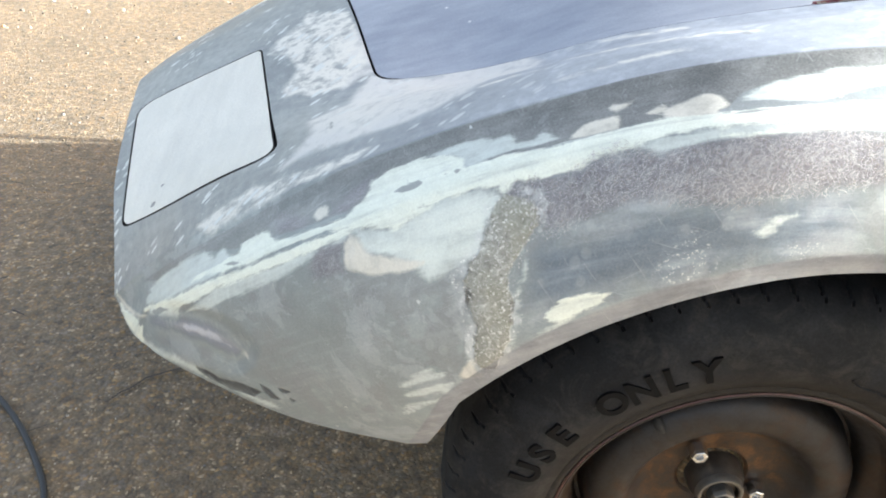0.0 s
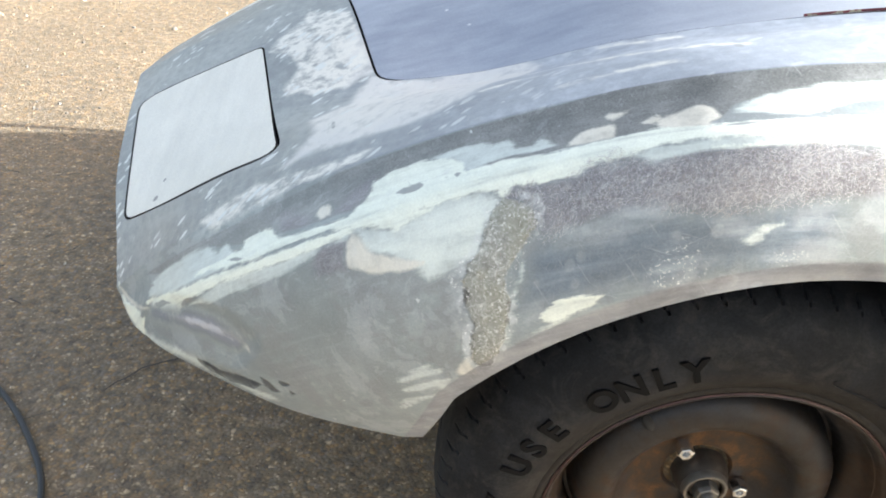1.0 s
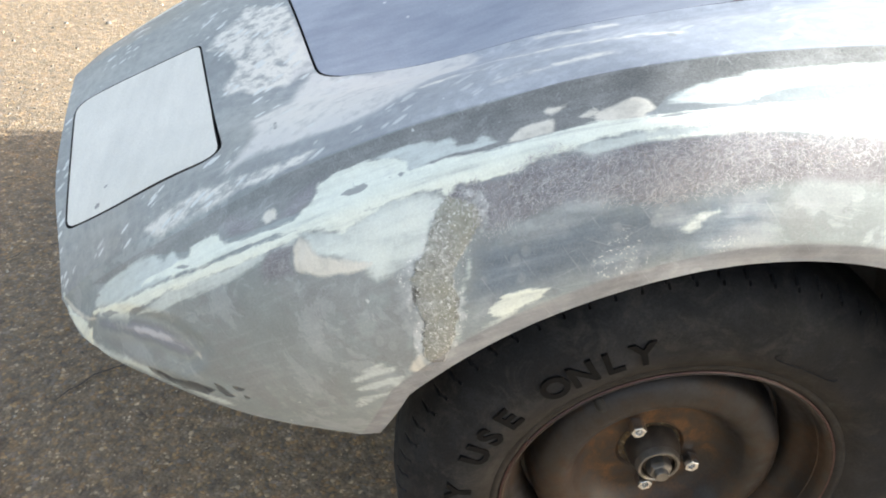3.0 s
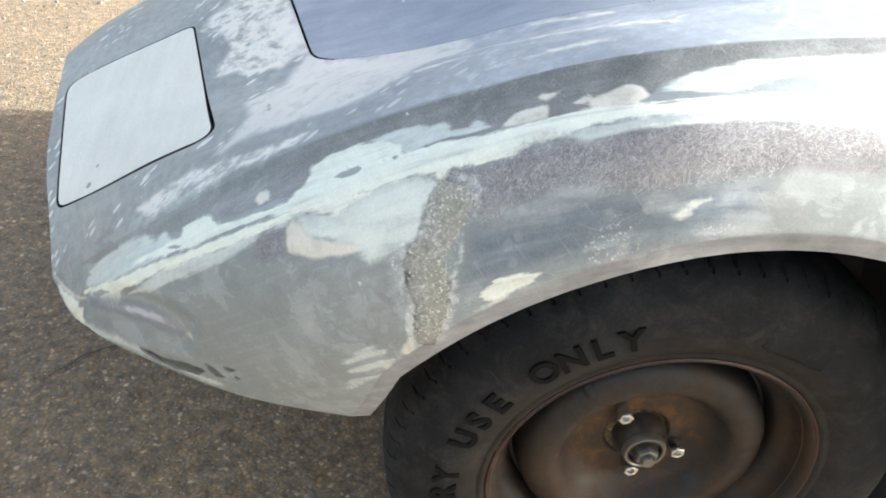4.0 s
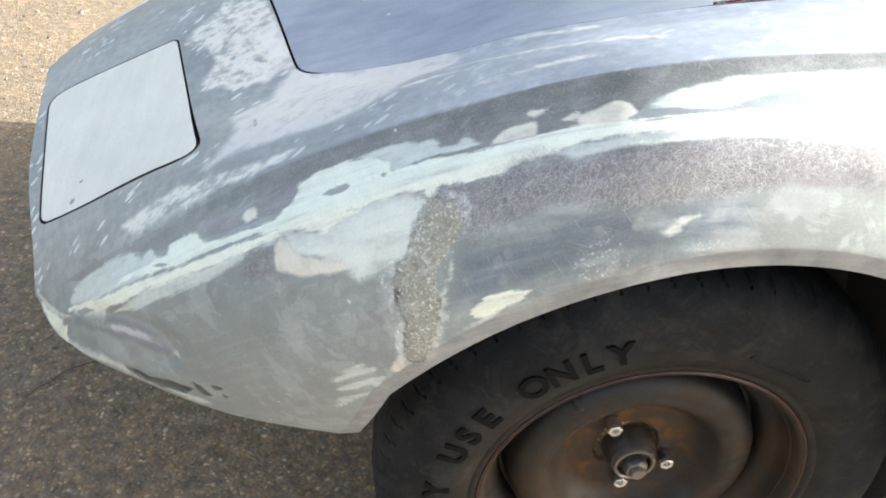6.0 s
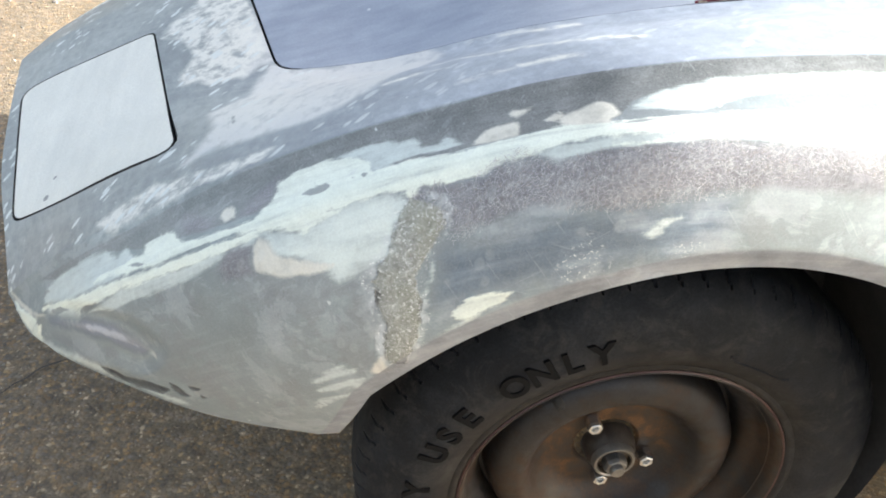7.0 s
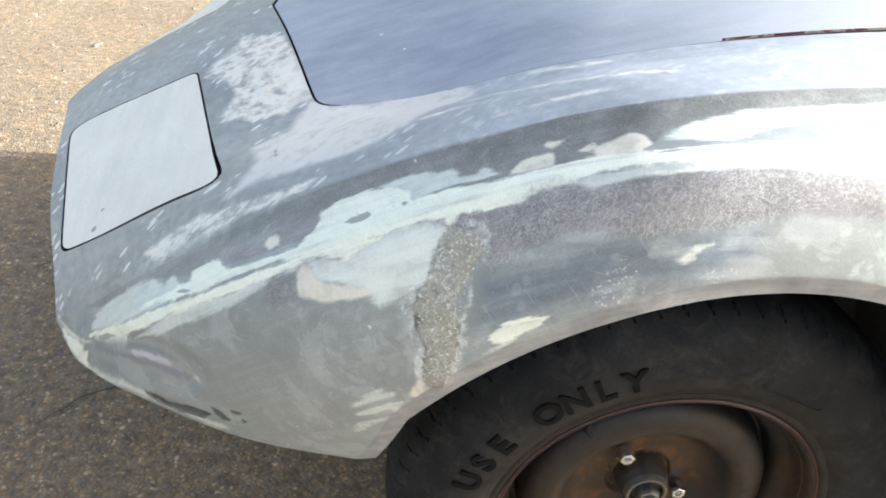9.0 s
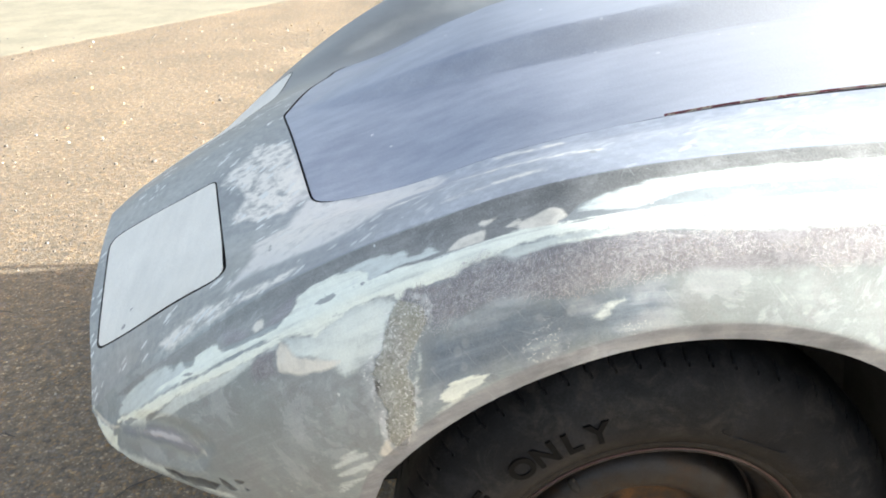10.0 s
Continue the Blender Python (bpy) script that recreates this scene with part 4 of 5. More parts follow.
def sheet(name, points, faces, mat, parent=None, turn_in=0.012, attributes=None):
    """A thin moulded panel: its skin with the edges turned in. attributes: named values for each point."""
    used = sorted({i for f in faces for i in f})
    num = {i: k for k, i in enumerate(used)}
    me = bpy.data.meshes.new(name)
    me.from_pydata([points[i][:3] for i in used], [], [tuple(num[i] for i in f) for f in faces])
    bm = bmesh.new()
    bm.from_mesh(me)
    layers = [(bm.verts.layers.float.new(k), v) for k, v in (attributes or {}).items()]
    bm.verts.ensure_lookup_table()
    for lay, v in layers:
        for k, i in enumerate(used):
            bm.verts[k][lay] = v[i]
    bm.normal_update()
    rim_edges = [e for e in bm.edges if e.is_boundary]
    normals = {v: v.normal.copy() for e in rim_edges for v in e.verts}
    old = {tuple(v.co): n for v, n in normals.items()}
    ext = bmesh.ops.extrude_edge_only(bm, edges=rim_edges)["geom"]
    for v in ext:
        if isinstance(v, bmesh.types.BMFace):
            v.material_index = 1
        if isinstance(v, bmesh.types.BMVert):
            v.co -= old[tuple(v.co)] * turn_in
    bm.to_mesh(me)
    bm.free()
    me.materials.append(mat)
    me.materials.append(SHADED_EDGE)
    for p in me.polygons:
        p.use_smooth = True
    me.set_sharp_from_angle(angle=radians(38))
    ob = new(name, me)
    if parent:
        ob.parent = parent
    return ob


# outlines in the plan
DOOR_OUT = rounded([(-.512, .254), (-.635, .297), (-.746, .361), (-.806, .676), (-.592, .646)], [.04, .05, .018, .035, .014])
HOOD_NEAR = spline(INNER, np.linspace(0, 6.85, 60))[:, :2]
HOOD_OUT = np.concatenate([HOOD_NEAR, rounded([HOOD_NEAR[-2], (-.402, .418), (-.482, .82), (-.402, 2 * YC - .418), HOOD_NEAR[-2] * (1, -1) + (0, 2 * YC)], [.001, .03, .003, .012, .001])[6:24],
                           (HOOD_NEAR * (1, -1) + (0, 2 * YC))[::-1]])
ARCH = (0.01, 0.351, 0.377, 0.387)       # x, z and half axes of the wheel opening

# the whole skin, near flank to far flank
n_s, n_r = GRID.shape[:2]
r_crease = 100 + 22
step = np.linalg.norm(np.diff(GRID, axis=1), axis=2)
GIRTH = np.concatenate([np.zeros((n_s, 1)), np.cumsum(step, 1)], 1)
GIRTH -= GIRTH[:, r_crease:r_crease + 1]
far_rows = list(range(n_r - 4, 0, -3)) + [0]
FULL = np.concatenate([GRID, GRID[:, far_rows] * (1, -1, 1) + (0, 2 * YC, 0)], 1)
far = np.concatenate([np.zeros(n_r, bool), np.ones(len(far_rows), bool)])
n_all = FULL.shape[1]
FULL[:, :, 2] += 0.035 * np.clip((FULL[:, :, 1] - YC) / 0.8, 0, 1)      # the car leans a little
P0 = FULL.reshape(-1, 3).copy()
FAR = np.tile(far, n_s)
UV = np.stack([FULL[:, :, 0], np.concatenate([GIRTH, GIRTH[:, far_rows]], 1)], 2).reshape(-1, 2)
F0 = grid_faces(n_s, n_all)


def stroked(line, xy):
    """Distance from points to a trowel stroke of changing half width, negative inside."""
    best = np.full(len(xy), 1e9)
    for p, q in zip(line[:-1], line[1:]):
        d = q[:2] - p[:2]
        t = np.clip(((xy - p[:2]) @ d) / (d @ d + 1e-12), 0, 1)
        best = np.minimum(best, np.hypot(*(xy - p[:2] - t[:, None] * d).T) - p[2] - t * (q[2] - p[2]))
    return best


def spread(patches, far_too=False):
    """Signed distance to the nearest of several outlines, capped at 5 cm."""
    best = np.full(len(UV), 0.05)
    for q in patches:
        q = np.array(q)
        near = (UV > q.min(0)[:2] - 0.08).all(1) & (UV < q.max(0)[:2] + 0.08).all(1) & (far_too | ~FAR)
        best[near] = np.minimum(best[near], (signed if q.shape[1] == 2 else stroked)(q, UV[near]))
    return best


ATTR = {"mint": spread(MINT), "wash": spread(WASH), "tan": spread(TAN), "dark": spread(DARK_BAND, True), "fibre": spread(FIBRE), "glass": spread(GLASS),
        "faint": spread(FAINT), "milk": spread(MILK), "cream": spread(CREAM), "chip": spread(CHIP), "crumb": spread(CRUMB), "blue": spread(BLUE), "hole": spread(HOLE), "hollow_sheen": spread(HOLLOW_SHEEN), "swirl": spread(SWIRL), "upper": -UV[:, 1]}
ATTR["glass_edge"] = np.abs(ATTR["glass"]) - 0.0012
ATTR["glass_rim"] = np.abs(ATTR["glass"] - 0.003) - 0.004
near_side = P0[:, 1] < 0.15
arch_d = (np.hypot((P0[:, 0] - ARCH[0]) / ARCH[2], (P0[:, 2] - ARCH[1]) / ARCH[3]) - 1) * 0.378
arch_d = np.maximum(arch_d, (-0.318 - 0.275 * (0.53 - P0[:, 2]) - P0[:, 0]) * 0.96)          # the front of the opening drops straight
arch_d[~near_side & (P0[:, 1] < 2 * YC - 0.15)] = 1
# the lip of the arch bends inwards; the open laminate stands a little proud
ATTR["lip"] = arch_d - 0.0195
lip = np.clip(1 - arch_d / 0.020, 0, 1)
P0[:, 1] += np.where(FAR, -1, 1) * lip * 0.006
proud = np.clip(-ATTR["glass"] / 0.006, -0.0, 1)
bumps = np.array([noise.noise(Vector((x * 90, y * 90, z * 90))) for x, y, z in P0[proud > 0]])
P0[proud > 0, 1] -= proud[proud > 0] * (0.0012 + 0.0012 * bumps)
# the hollow under the nose; the dents below it are only dark colour and bump
hollow = np.clip(1 - ATTR["hollow_sheen"] / 0.020, 0, 1)
P0[:, 1] += hollow * hollow * (3 - 2 * np.minimum(hollow, 1)) * 0.008
car = tagged(new("sports_car"), "stripped grey fibreglass sports car with filler patches and bare primer", "car")
d_door = np.minimum(signed(DOOR_OUT, P0[:, :2]), signed(DOOR_OUT * (1, -1) + (0, 2 * YC), P0[:, :2]))
d_hood = signed(HOOD_OUT, P0[:, :2])
d_door[P0[:, 2] < 0.5], d_hood[P0[:, 2] < 0.6] = 1, 1
shut = np.clip((P0[:, 0] + 0.388) / 0.02, 0, 1) * (np.abs(P0[:, 1] - YC) > YC - 0.46) * np.clip((0.16 - P0[:, 0]) / 0.12, 0, 1)
gap = 0.0016 - 0.0013 * shut + 0.006 * np.clip((P0[:, 0] - 0.10) / 0.35, 0, 1)
# the gap round the headlight door opens where its near corner stands off
GAPD = 0.0015 + 0.0016 * np.clip(1.3 - np.hypot(P0[:, 0] + 0.575, (P0[:, 1] - 0.275) * 0.8) / 0.10, 0, 1)
names = list(ATTR)
ext = np.concatenate([P0, np.stack([ATTR[k] for k in names], 1)], 1)


def panel(name, field, mat, turn_in=0.012, label="", lift=0.0):
    pts, fcs = cut(ext, F0, field)
    ob = sheet(name, pts, fcs, mat, car, turn_in, {k: pts[:, 3 + i] for i, k in enumerate(names)} if mat is SKIN else None)
    ob.location.z = lift
    return tagged(ob, label)


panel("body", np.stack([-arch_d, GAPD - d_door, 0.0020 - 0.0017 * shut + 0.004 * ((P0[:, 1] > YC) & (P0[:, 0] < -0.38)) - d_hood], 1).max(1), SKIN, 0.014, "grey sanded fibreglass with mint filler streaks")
panel("headlight_door", np.where(FAR, 1, d_door + GAPD), DOOR_PAINT, 0.012, "pale primed flip-up door, closed")
panel("headlight_door", np.where(FAR, d_door + GAPD, 1), DOOR_PAINT, 0.012, "pale primed flip-up door, closed")
panel("hood", d_hood + gap, HOOD_PAINT, 0.014, "blue-grey primed bonnet with raised middle")

# ---------------------------------------------------------------- ground and surroundings
def box(bm, lo, hi):
    m = Matrix.Translation([(a + b) / 2 for a, b in zip(lo, hi)]) @ Matrix.Diagonal([b - a for a, b in zip(lo, hi)] + [1])
    bmesh.ops.create_cube(bm, size=1, matrix=m)


def part(name, bm, mat, parent=None, label="", smooth=False):
    me = bpy.data.meshes.new(name)
    bm.to_mesh(me)
    bm.free()
    me.materials.append(mat)
    ob = new(name, me)
    if smooth:
        for p in me.polygons:
            p.use_smooth = True
        me.set_sharp_from_angle(angle=radians(35))
    if parent:
        ob.parent = parent
    return tagged(ob, label)


def lathe(profile, n=96, shape=None):
    """A bmesh turned about the y axis from (radius, y) pairs; shape may change a radius by its angle."""
    bm = bmesh.new()
    rings = []
    for k, (r, y) in enumerate(profile):
        ring = []
        for i in range(n):
            a = 2 * math.pi * i / n
            rr = r + (shape(k, i) if shape else 0)
            ring.append(bm.verts.new((rr * math.cos(a), y, rr * math.sin(a))))
        rings.append(ring)
    for a, b in zip(rings, rings[1:]):
        for i in range(n):
            bm.faces.new((a[i], a[(i + 1) % n], b[(i + 1) % n], b[i]))
    bmesh.ops.recalc_face_normals(bm, faces=bm.faces)
    return bm


bm = bmesh.new()
bmesh.ops.create_grid(bm, x_segments=2, y_segments=2, size=300)
tagged(part("ground", bm, ASPHALT), "worn brown-grey asphalt with exposed stones and cracks", "ground", kind="structure")
bm = bmesh.new()
edge = [(-12.0, -4.1)]
for k in range(121):                       # its worn edge wanders
    x = -8.0 + k * 0.1
    y = 5.63 + (x + 3.12) * 1.09
    w = 0.10 * noise.noise(Vector((x * 1.3, 0.5, 0))) + 0.05 * noise.noise(Vector((x * 5, 2.5, 0)))
    edge.append((x - w * 0.7, y + w * 0.7))
edge += [(4.0, 60), (-60, 60), (-60, -4.1)]
top = [bm.verts.new((x, y, 0.004)) for x, y in edge]
low = [bm.verts.new((x + 0.05, y - 0.05, -0.002)) for x, y in edge]
bm.faces.new(top)
for i in range(len(edge)):
    bm.faces.new((top[i - 1], top[i], low[i], low[i - 1]))
bmesh.ops.recalc_face_normals(bm, faces=bm.faces)
tagged(part("pavement", bm, CONCRETE), "sunlit pale concrete slab beyond the asphalt", "pavement", kind="structure")
# ---------------------------------------------------------------- underside and wheel house of the car
bm = bmesh.new()
box(bm, (0.45, 0.16, 0.24), (1.28, 2 * YC - 0.16, 0.27))
part("floor_pan", bm, DARK, car)
# unseen block added to keep bounced light off the ground beneath the nose
bm = bmesh.new()
box(bm, (-0.50, 0.42, 0.17), (0.46, 2 * YC - 0.42, 0.44))
part("shade_block", bm, DARK, car)
bm = bmesh.new()
box(bm, (1.25, 0.07, 0.22), (1.28, 2 * YC - 0.07, 0.82))
box(bm, (0.50, 0.03, 0.24), (0.53, 2 * YC - 0.03, 0.80))
part("bulkhead", bm, DARK, car)


def wheel_house(name, flip):
    bm = bmesh.new()
    n = 40
    a0, a1 = radians(-25), radians(160)
    rows = [(0.40, 0.06), (0.405, 0.30), (0.36, 0.34), (0.001, 0.34)]
    rings = [[bm.verts.new((0.01 + r * math.cos(a), y if not flip else 2 * YC - y, 0.351 + r * math.sin(a))) for a in np.linspace(a0, a1, n)] for r, y in rows]
    for a, b in zip(rings, rings[1:]):
        for i in range(n - 1):
            bm.faces.new((a[i], a[i + 1], b[i + 1], b[i]))
    part(name, bm, WELL, car, smooth=True)


wheel_house("wheel_house", False)
wheel_house("wheel_house", True)
# the unseen cabin and tail behind the bonnet, sized to shape sun and shadow
def loft(name, rows, mat, label=""):
    bm = bmesh.new()
    n = 28
    rings = []
    for x, half, z0, z1, k in rows:
        ring = []
        for i in range(n + 1):
            a = math.pi * i / n
            c, s_ = math.cos(a), math.sin(a)
            ring.append(bm.verts.new((x, YC - half * math.copysign(abs(c) ** k, c), z0 + (z1 - z0) * abs(s_) ** k)))
        rings.append(ring)
    for a, b in zip(rings, rings[1:]):
        for i in range(n):
            bm.faces.new((a[i], a[i + 1], b[i + 1], b[i]))
    bm.faces.new(rings[0])
    bm.faces.new(rings[-1][::-1])
    return part(name, bm, mat, car, label, smooth=True)


loft("cabin", [(1.02, .56, .82, .95, .4), (1.14, .56, .80, 1.035, .4), (1.35, .55, .80, 1.05, .4), (2.1, .53, .80, 1.02, .5), (2.5, .5, .80, .98, .5), (2.62, .48, .80, .90, .5)], HOOD_PAINT, "unseen low cabin behind the bonnet, kept low to let the sun past")
loft("rear_body", [(1.29, .80, .2, .90, .28), (1.8, .75, .22, .88, .28), (2.3, .76, .24, .93, .28), (2.8, .75, .26, .90, .28), (3.15, .71, .32, .84, .3), (3.28, .70, .4, .76, .3)], GREY_NOSE, "unseen grey rear of the body, shaped for its cast shadow")
# the front face below the leading edge
bm = bmesh.new()
lead = FULL[-1]
rows = [lead + (0.002, 0, -0.004), lead + (0.012, 0, -0.02), lead + (0.05, 0, -0.035), lead + (0.12, 0, -0.04)]
keep = range(122, n_all - 42, 3)
grid = [[bm.verts.new(r[i]) for i in keep] for r in rows]
for a, b in zip(grid, grid[1:]):
    for i in range(len(a) - 1):
        bm.faces.new((a[i], a[i + 1], b[i + 1], b[i]))
part("front_bumper", bm, GREY_NOSE, car, "grey primed nose below the leading edge", smooth=True)
# an added dark sheet under the panels, so that no light leaks through the gaps
bm = bmesh.new()
backing = (FULL + (0, 0, -0.03))[24::6, 130:n_all - 50:6]
grid = [[bm.verts.new(p) for p in row] for row in backing]
for a, b in zip(grid, grid[1:]):
    for i in range(len(a) - 1):
        bm.faces.new((a[i], a[i + 1], b[i + 1], b[i]))
part("gap_backing", bm, DARK, car)
# the bonnet's raw edge along the gap
bm = bmesh.new()
strip = spline(INNER, np.linspace(1.0, 3.3, 80))
for p, q in zip(strip, strip[1:]):
    vs = []
    for r in (p, q):
        g = 0.0025 + 0.006 * min(max((r[0] - 0.10) / 0.35, 0), 1)
        vs.append(((r[0], r[1] + g, r[2] + 0.003), (r[0], r[1] + g - 0.001, r[2] - 0.012)))
    bm.faces.new([bm.verts.new(c) for c in (vs[0][0], vs[1][0], vs[1][1], vs[0][1])])
part("bonnet_edge", bm, OLD_EDGE, car, "raw edge with old maroon and yellow paint")


# ---------------------------------------------------------------- loose glass strands on the sanded laminate
def strands(name, where, count, lo, hi, seed, label):
    """Short stiff hairs lying every way on the skin where the field is below zero."""
    rnd = random.Random(seed)
    spots = [int(i) for i in np.nonzero((where < 0) & ~FAR)[0]]
    verts, faces = [], []
    for _ in range(count):
        i = rnd.choice(spots)
        s, r = divmod(i, n_all)
        s, r = min(max(s, 1), n_s - 2), min(max(r, 1), n_all - 2)
        p = Vector(P0[s * n_all + r])
        du = Vector(P0[(s + 1) * n_all + r] - P0[(s - 1) * n_all + r]).normalized()
        dv = Vector(P0[s * n_all + r + 1] - P0[s * n_all + r - 1]).normalized()
        nor = du.cross(dv).normalized()
        if nor.y > 0 and abs(nor.y) > 0.3:
            nor = -nor
        if nor.z < -0.3:
            nor = -nor
        p = p + du * rnd.uniform(-.003, .003) + dv * rnd.uniform(-.002, .002)
        a, half, w = rnd.uniform(0, math.pi), rnd.uniform(lo, hi) / 2, rnd.uniform(0.00005, 0.00011)
        d = du * math.cos(a) + dv * math.sin(a)
        side = nor.cross(d).normalized() * w
        bend = side * rnd.uniform(-6, 6)
        k = len(verts)
        for t, h in ((-1, 0.0001), (0, rnd.uniform(0.0002, 0.0004)), (1, 0.0001)):
            c = p + d * half * t + nor * h + bend * (1 - t * t)
            verts += [c - side, c + side]
        faces += [(k, k + 1, k + 3, k + 2), (k + 2, k + 3, k + 5, k + 4)]
    me = bpy.data.meshes.new(name)
    me.from_pydata([tuple(v) for v in verts], [], faces)
    me.materials.append(STRAND)
    ob = new(name, me)
    ob.parent = car
    tagged(ob, label, kind="stuff")


lumpy = np.array([noise.noise(Vector((x * 14, y * 14, z * 14))) for x, y, z in P0]) * 0.03
strands("frayed_laminate", spread(FIBRE[:1]) + lumpy - 0.004, 9000, 0.002, 0.0075, 5, "pale glass strands standing out of the laminate")
strands("frayed_mat", ATTR["glass"] + 0.1 * lumpy, 160, 0.002, 0.005, 6, "pale strands on the open glass mat")


# ---------------------------------------------------------------- wheel
def tread(k, i):
    """Cross grooves in the shoulders of the tread."""
    if 9 <= k <= 11:
        return -0.006 if i % 14 == k - 8 else 0.0
    if 14 <= k <= 16:
        return -0.005 if i % 14 == 0 else 0.0
    return 0.0


RIM = [(.196, .012), (.204, .004), (.2075, -.001), (.2085, -.004), (.2065, -.006), (.2035, -.004), (.2, .003), (.196, .014), (.193, .028), (.187, .038),
       (.178, .046), (.172, .058), (.170, .075), (.166, .075), (.163, .060), (.160, .042), (.154, .032), (.143, .026), (.130, .023), (.120, .025), (.111, .033),
       (.104, .050), (.097, .068), (.088, .077), (.078, .079), (.046, .079), (.042, .083)]
RIM = [(r * 1.014, y) if r > 0.1 else (r, y - 0.010) for r, y in RIM]
wheel = part("wheel", lathe(RIM, 144), STEEL, car, "rusty brown pressed steel disc wheel", smooth=True)
wheel.matrix_basis = pose(0.0231, 0.0529, 0.3009, 3.72, 0, -2.0)
part("rim_edge", lathe([(.2072, .003), (.2094, -.0045), (.2118, -.0068), (.2130, -.0052)], 144), MAROON, wheel, "maroon painted rim edge", smooth=True)
TYRE = [(.200, .022), (.209, .006), (.217, -.001), (.228, -.010), (.245, -.018), (.266, -.0215), (.293, -.018), (.3145, -.006), (.3265, .006), (.331, .0115), (.3325, .0135), (.3365, .021), (.3395, .030),
        (.342, .065), (.3395, .100), (.3365, .109), (.3325, .115), (.326, .124), (.300, .148), (.26, .155), (.215, .14), (.205, .11)]
bm = lathe(TYRE, 14 * 72, tread)
turn = wheel.matrix_basis
for v in bm.verts:
    w = turn @ v.co
    if w.z < 0.004:
        w.z = 0.004 + (w.z - 0.004) * 0.05
        v.co = turn.inverted() @ w
part("tyre", bm, RUBBER, wheel, "dusty black space-saver tyre", smooth=True)
bm = lathe([(.2136, -.0045), (.2172, -.0075), (.2210, -.0085), (.2245, -.0075)], 144)
part("bead_ring", bm, RUBBER, wheel, smooth=True)


def hexnut(name, mat, r, h, loc, bore=0.45, dome=0.25, spin=0.0, label=""):
    """A six-sided nut with a chamfered, bored outer face; it points to -y."""
    bm = bmesh.new()
    prof = [(1.0, 0.0), (1.0, -h * (1 - dome)), (0.86, -h), (bore + 0.1, -h), (bore, -h * 0.97), (bore, -h * 0.6), (0.01, -h * 0.6)]
    rings = [[bm.verts.new((r * s * math.cos(a + spin), y, r * s * math.sin(a + spin))) for a in (np.linspace(0, 2 * math.pi, 6, endpoint=False) if s > 0.84 else np.linspace(0, 2 * math.pi, 6, endpoint=False))] for s, y in prof]
    for a, b in zip(rings, rings[1:]):
        for i in range(6):
            bm.faces.new((a[i], a[(i + 1) % 6], b[(i + 1) % 6], b[i]))
    bmesh.ops.recalc_face_normals(bm, faces=bm.faces)
    bmesh.ops.bevel(bm, geom=[e for e in bm.edges if e.calc_length() > r * 0.5], offset=r * 0.05, segments=1, affect="EDGES")
    ob = part(name, bm, mat, wheel, label)
    ob.location = loc
    return ob


BOLT = 0.058
for k, spin in ((0, 0.2), (3, 0.7), (2, 0.35)):
    a = radians(123.0 + 72 * k)
    hexnut("lug_nut", NUT, 0.0112, 0.018, (BOLT * math.cos(a), 0.079, BOLT * math.sin(a)), spin=spin, label="bright plated lug nut")
for k in (4, 1):
    a = radians(123.0 + 72 * k)
    bm = lathe([(.0092, .0828), (.009, .0821), (.0001, .0821)], 20)
    ob = part("stud_hole", bm, DARK, wheel)
    ob.location = (BOLT * math.cos(a), 0, BOLT * math.sin(a))
part("hub", lathe([(.036, .0850), (.0355, .0720), (.033, .0620), (.029, .0560), (.0268, .0480), (.025, .0460), (.0225, .0465), (.022, .0620), (.01, .0620)], 48), DULL, wheel, "greasy hub with open bearing", smooth=True)
part("hub_lip", lathe([(.0295, .0555), (.0285, .0480), (.0272, .0452), (.0250, .0450), (.0236, .0465), (.0232, .0520)], 48), WORN, wheel, "worn bright lip of the hub", smooth=True)
part("bearing_washer", lathe([(.0205, .0620), (.0205, .0540), (.012, .0530)], 32), DULL, wheel, smooth=True)
hexnut("axle_nut", WORN, 0.0165, 0.022, (0, 0.058, 0), bore=0.55, spin=0.4, label="castellated axle nut")
part("spindle", lathe([(.0098, .0620), (.0098, .0320), (.008, .0290), (.0001, .0290)], 24), WORN, wheel, smooth=True)
# the hub sits a little off the middle of the rim
for ob in wheel.children:
    if ob.name.split(".")[0] in ("hub", "hub_lip", "bearing_washer", "axle_nut", "spindle", "lug_nut", "stud_hole"):
        ob.location += Vector((0.003, -0.0125, 0.0))
# slots in the wheel's shoulder
for deg in (128, 308):
    a = radians(deg)
    bm = bmesh.new()
    bmesh.ops.create_uvsphere(bm, u_segments=16, v_segments=8, radius=1)
    ob = part("vent_slot", bm, DARK, wheel, smooth=True)
    ob.matrix_basis = Matrix.Translation((0.153 * math.cos(a), 0.033, 0.153 * math.sin(a))) @ Matrix.Rotation(-a, 4, "Y") @ Matrix.Diagonal((0.014, 0.009, 0.007, 1))


def lettering(text, start, pitch, radius, size, y):
    """Raised letters running clockwise on the side wall."""
    for k, ch in enumerate(text):
        if ch == " ":
            continue
        cu = bpy.data.curves.new("letter", "FONT")
        cu.body, cu.size, cu.extrude, cu.align_x, cu.align_y, cu.offset = ch, size, 0.0019, "CENTER", "CENTER", 0.0014
        ob = bpy.data.objects.new("letter", cu)
        me = bpy.data.meshes.new_from_object(ob)
        a = radians(start - pitch * k)
        me.transform(Matrix.Rotation(-a + math.pi / 2, 4, "Y") @ Matrix.Translation((0, y, radius)) @ Matrix.Rotation(math.pi / 2, 4, "X"))
        me.materials.append(LETTER)
        bpy.data.objects.remove(ob)
        bpy.data.curves.remove(cu)
        new("letter", me).parent = wheel


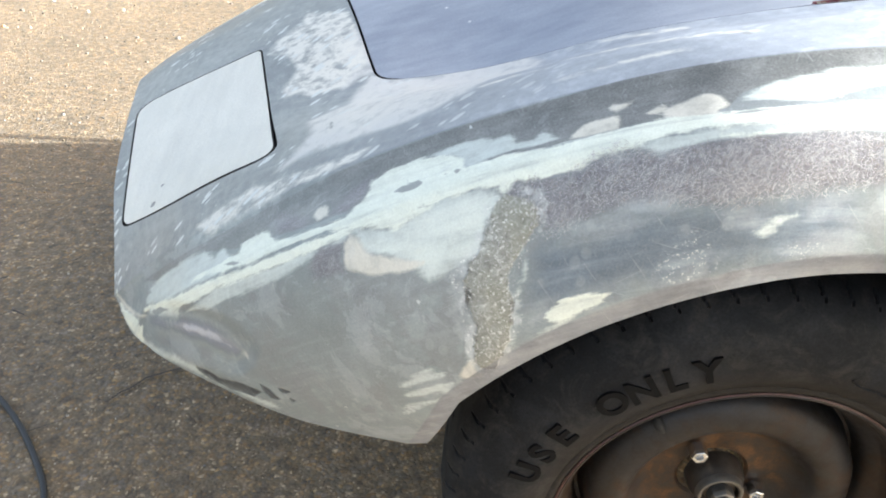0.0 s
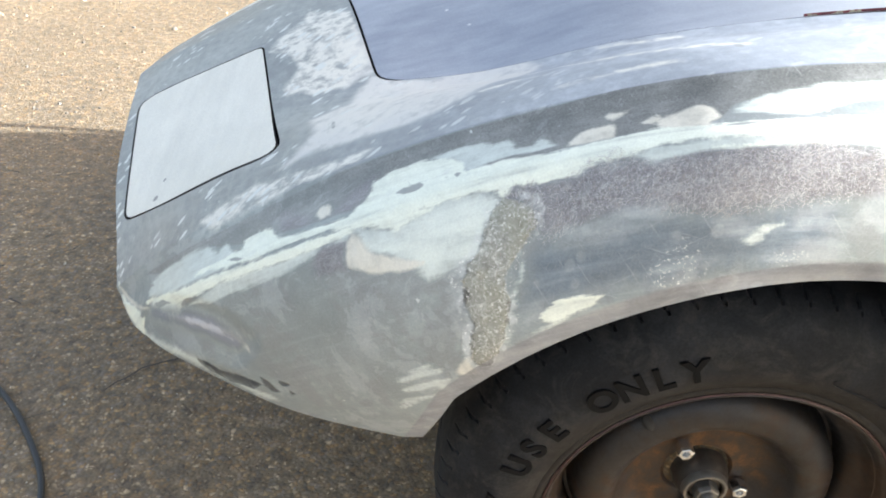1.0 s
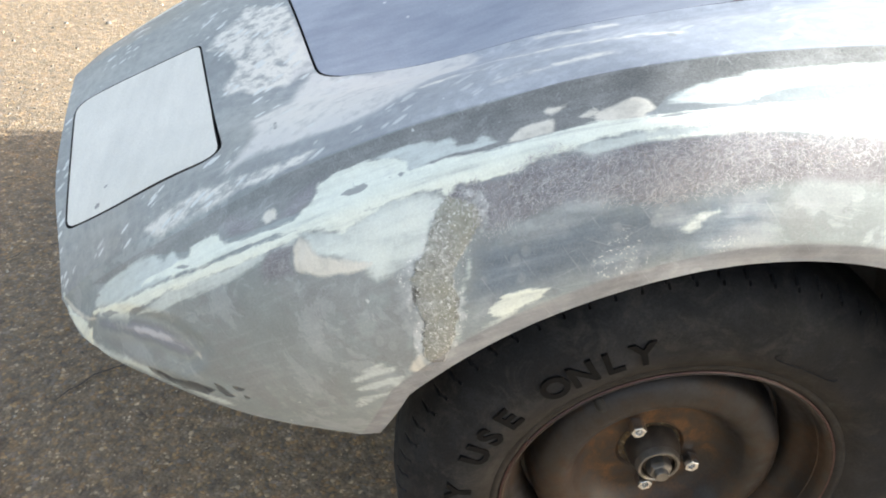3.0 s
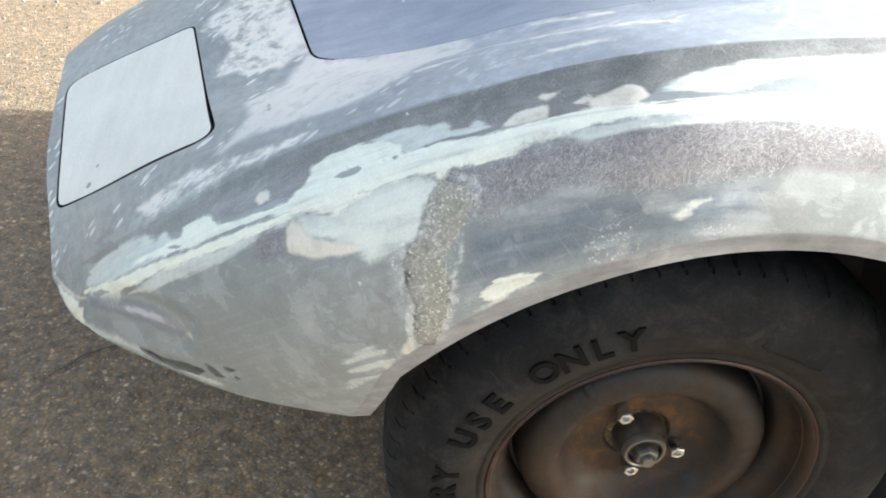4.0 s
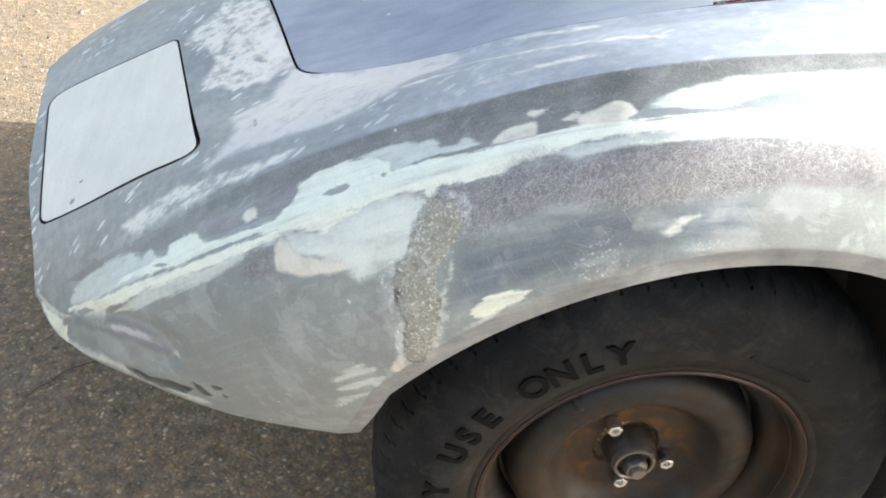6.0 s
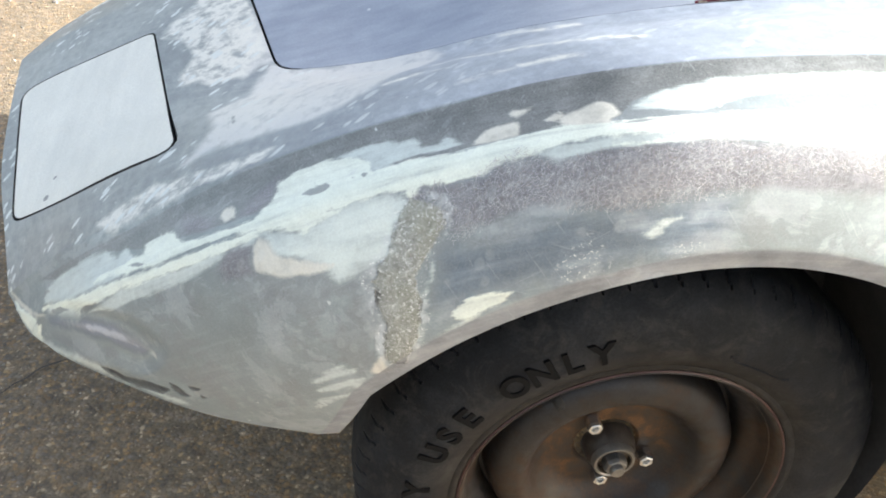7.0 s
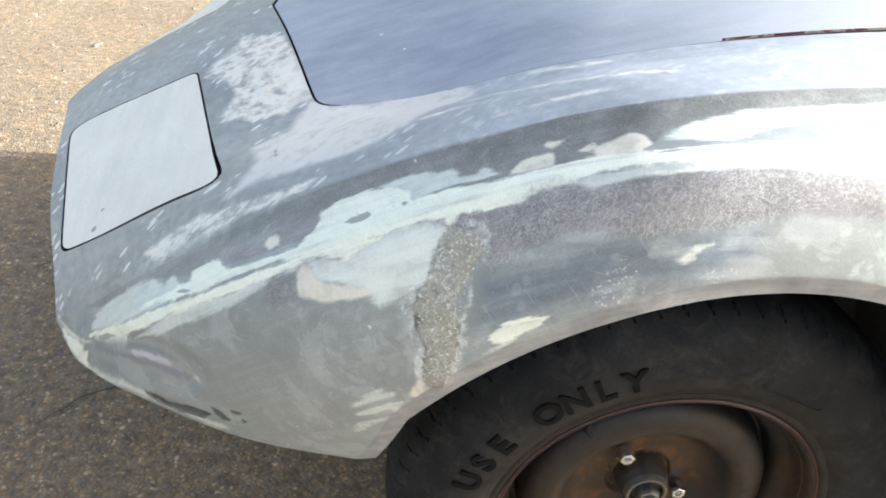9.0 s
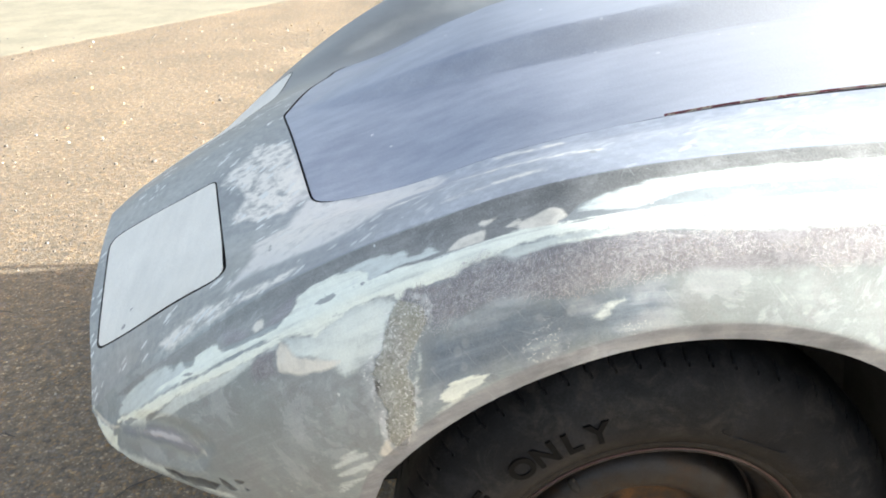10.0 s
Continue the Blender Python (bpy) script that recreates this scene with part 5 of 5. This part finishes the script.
# a raised oval outline on the side wall
bm = bmesh.new()
oval = [(0.257 + 0.007 * math.sin(t), 65 + 10 * math.copysign(abs(math.cos(t)) ** 0.5, math.cos(t))) for t in np.linspace(0, 2 * math.pi, 60, endpoint=False)]
loops = []
for r, deg in oval:
    a = radians(deg)
    loops.append([bm.verts.new(((r + dr) * math.cos(a), y, (r + dr) * math.sin(a))) for dr, y in ((-.0011, -.019), (0, -.0209), (.0011, -.019))])
for a, b in zip(loops, loops[1:] + loops[:1]):
    for i in range(2):
        bm.faces.new((a[i], a[i + 1], b[i + 1], b[i]))
part("raised_oval", bm, RUBBER, wheel, smooth=True)
lettering("TEMPORARY USE ONLY", 231.6, 7.3, 0.2665, 0.042, -0.0207)

# ---------------------------------------------------------------- things on the ground
def tube(name, pts, r, mat):
    cu = bpy.data.curves.new(name, "CURVE")
    cu.dimensions, cu.bevel_depth, cu.bevel_resolution, cu.resolution_u = "3D", r, 4, 10
    sp = cu.splines.new("NURBS")
    sp.points.add(len(pts) - 1)
    for p, c in zip(sp.points, pts):
        p.co = (*c, 1)
    sp.use_endpoint_u, sp.order_u = True, 4
    ob = bpy.data.objects.new(name, cu)
    me = bpy.data.meshes.new_from_object(ob)
    bpy.data.objects.remove(ob)
    bpy.data.curves.remove(cu)
    me.materials.append(mat)
    for p in me.polygons:
        p.use_smooth = True
    return new(name, me)


tagged(tube("air_hose", [(-1.75, 0.95, .008), (-1.5, 0.86, .008), (-1.28, 0.72, .008), (-1.132, 0.601, .008), (-1.056, 0.517, .008), (-0.99, 0.421, .008), (-0.947, 0.35, .008),
                         (-0.92, 0.22, .008), (-0.96, 0.0, .008), (-1.1, -0.4, .008), (-1.2, -0.9, .008)], 0.0058, HOSE), "thin black air hose lying on the asphalt", "hose")


def crack(points, width, seed):
    """A dirt-filled crack: a ragged thin strip just proud of the asphalt."""
    rnd = random.Random(seed)
    bm = bmesh.new()
    fine = []
    for p, q in zip(points, points[1:]):
        n = max(2, int(math.dist(p, q) / 0.03))
        for i in range(n):
            t = i / n
            fine.append((p[0] + (q[0] - p[0]) * t + rnd.gauss(0, 0.009), p[1] + (q[1] - p[1]) * t + rnd.gauss(0, 0.009)))
    left, right = [], []
    for p, q in zip(fine, fine[1:]):
        d = Vector((q[0] - p[0], q[1] - p[1])).normalized()
        w = width * rnd.uniform(0.1, 1.0) ** 1.5
        left.append(bm.verts.new((p[0] - d.y * w, p[1] + d.x * w, 0.004)))
        right.append(bm.verts.new((p[0] + d.y * w, p[1] - d.x * w, 0.004)))
    for i in range(len(left) - 1):
        if rnd.random() < 0.82:
            bm.faces.new((left[i], right[i], right[i + 1], left[i + 1]))
    ob = part("crack", bm, CRACK)
    return ob


cracks = [crack([(-2.2, 0.62), (-1.298, 0.996), (-1.09, 1.151), (-0.6, 1.4)], 0.0045, 1), crack([(-2.0, 1.52), (-1.4, 1.50), (-1.1, 1.48), (-0.6, 1.5)], 0.004, 2),
          crack([(-1.09, 0.47), (-0.93, 0.60), (-0.74, 0.76), (-0.62, 0.95)], 0.0026, 3), crack([(-1.5, 1.02), (-1.25, 0.86), (-1.12, 0.90)], 0.004, 4)]
for c in cracks[1:]:
    c.parent = cracks[0]
tagged(cracks[0], "dark dirt-filled cracks in the asphalt", "ground", kind="structure")


# ---------------------------------------------------------------- loose grit on the asphalt
def grit():
    """Small angular stones and crumbs, thinning out with distance."""
    rnd = random.Random(11)
    verts, faces = [], []
    for k in range(5200):
        if k < 3600:
            x, y = rnd.uniform(-1.9, 0.1), rnd.uniform(-0.1, 2.4)
            s = rnd.uniform(0.0012, 0.0028) if rnd.random() < 0.9 else rnd.uniform(0.003, 0.005)
        else:
            x, y = rnd.uniform(-3.6, -0.4), rnd.uniform(1.6, 6.5)
            s = rnd.uniform(0.003, 0.006) if rnd.random() < 0.9 else rnd.uniform(0.007, 0.013)
        a = rnd.uniform(0, 6.3)
        n = len(verts)
        for i in range(5):
            b = a + i * 1.2566 + rnd.uniform(-0.3, 0.3)
            r = s * rnd.uniform(0.75, 1.25)
            verts.append((x + r * math.cos(b), y + r * math.sin(b), -0.001))
            verts.append((x + 0.6 * r * math.cos(b), y + 0.6 * r * math.sin(b), s * rnd.uniform(0.5, 0.9)))
        for i in range(5):
            j = (i + 1) % 5
            faces.append((n + 2 * i, n + 2 * j, n + 2 * j + 1, n + 2 * i + 1))
        faces.append(tuple(n + 2 * i + 1 for i in range(5)))
    me = bpy.data.meshes.new("grit")
    me.from_pydata(verts, [], faces)
    me.materials.append(GRIT)
    tagged(new("grit", me), "loose brown and pale grit on the worn asphalt", "gravel", kind="stuff")


grit()


def flake():
    """A torn chip of old filler, curled up at one end."""
    bm = bmesh.new()
    rings = []
    for z, k in ((0.0, 1.0), (0.004, 0.93)):
        ring = []
        for i in range(9):
            a = 2 * math.pi * i / 9
            r = 0.019 * k * (0.75 + 0.45 * random.Random(i).random())
            x, y = r * 1.5 * math.cos(a), r * math.sin(a)
            ring.append(bm.verts.new((x, y, z + 6.0 * max(x, 0) ** 2 + 0.001)))
        rings.append(ring)
    for i in range(9):
        bm.faces.new((rings[0][i], rings[0][(i + 1) % 9], rings[1][(i + 1) % 9], rings[1][i]))
    bm.faces.new(rings[1])
    bm.faces.new(rings[0][::-1])
    ob = tagged(part("filler_chip", bm, DOOR_PAINT), "pale broken chip of filler lying on the asphalt", "debris")
    ob.matrix_basis = pose(0.707, 0.341, 0.0, 0, 0, 25)


flake()
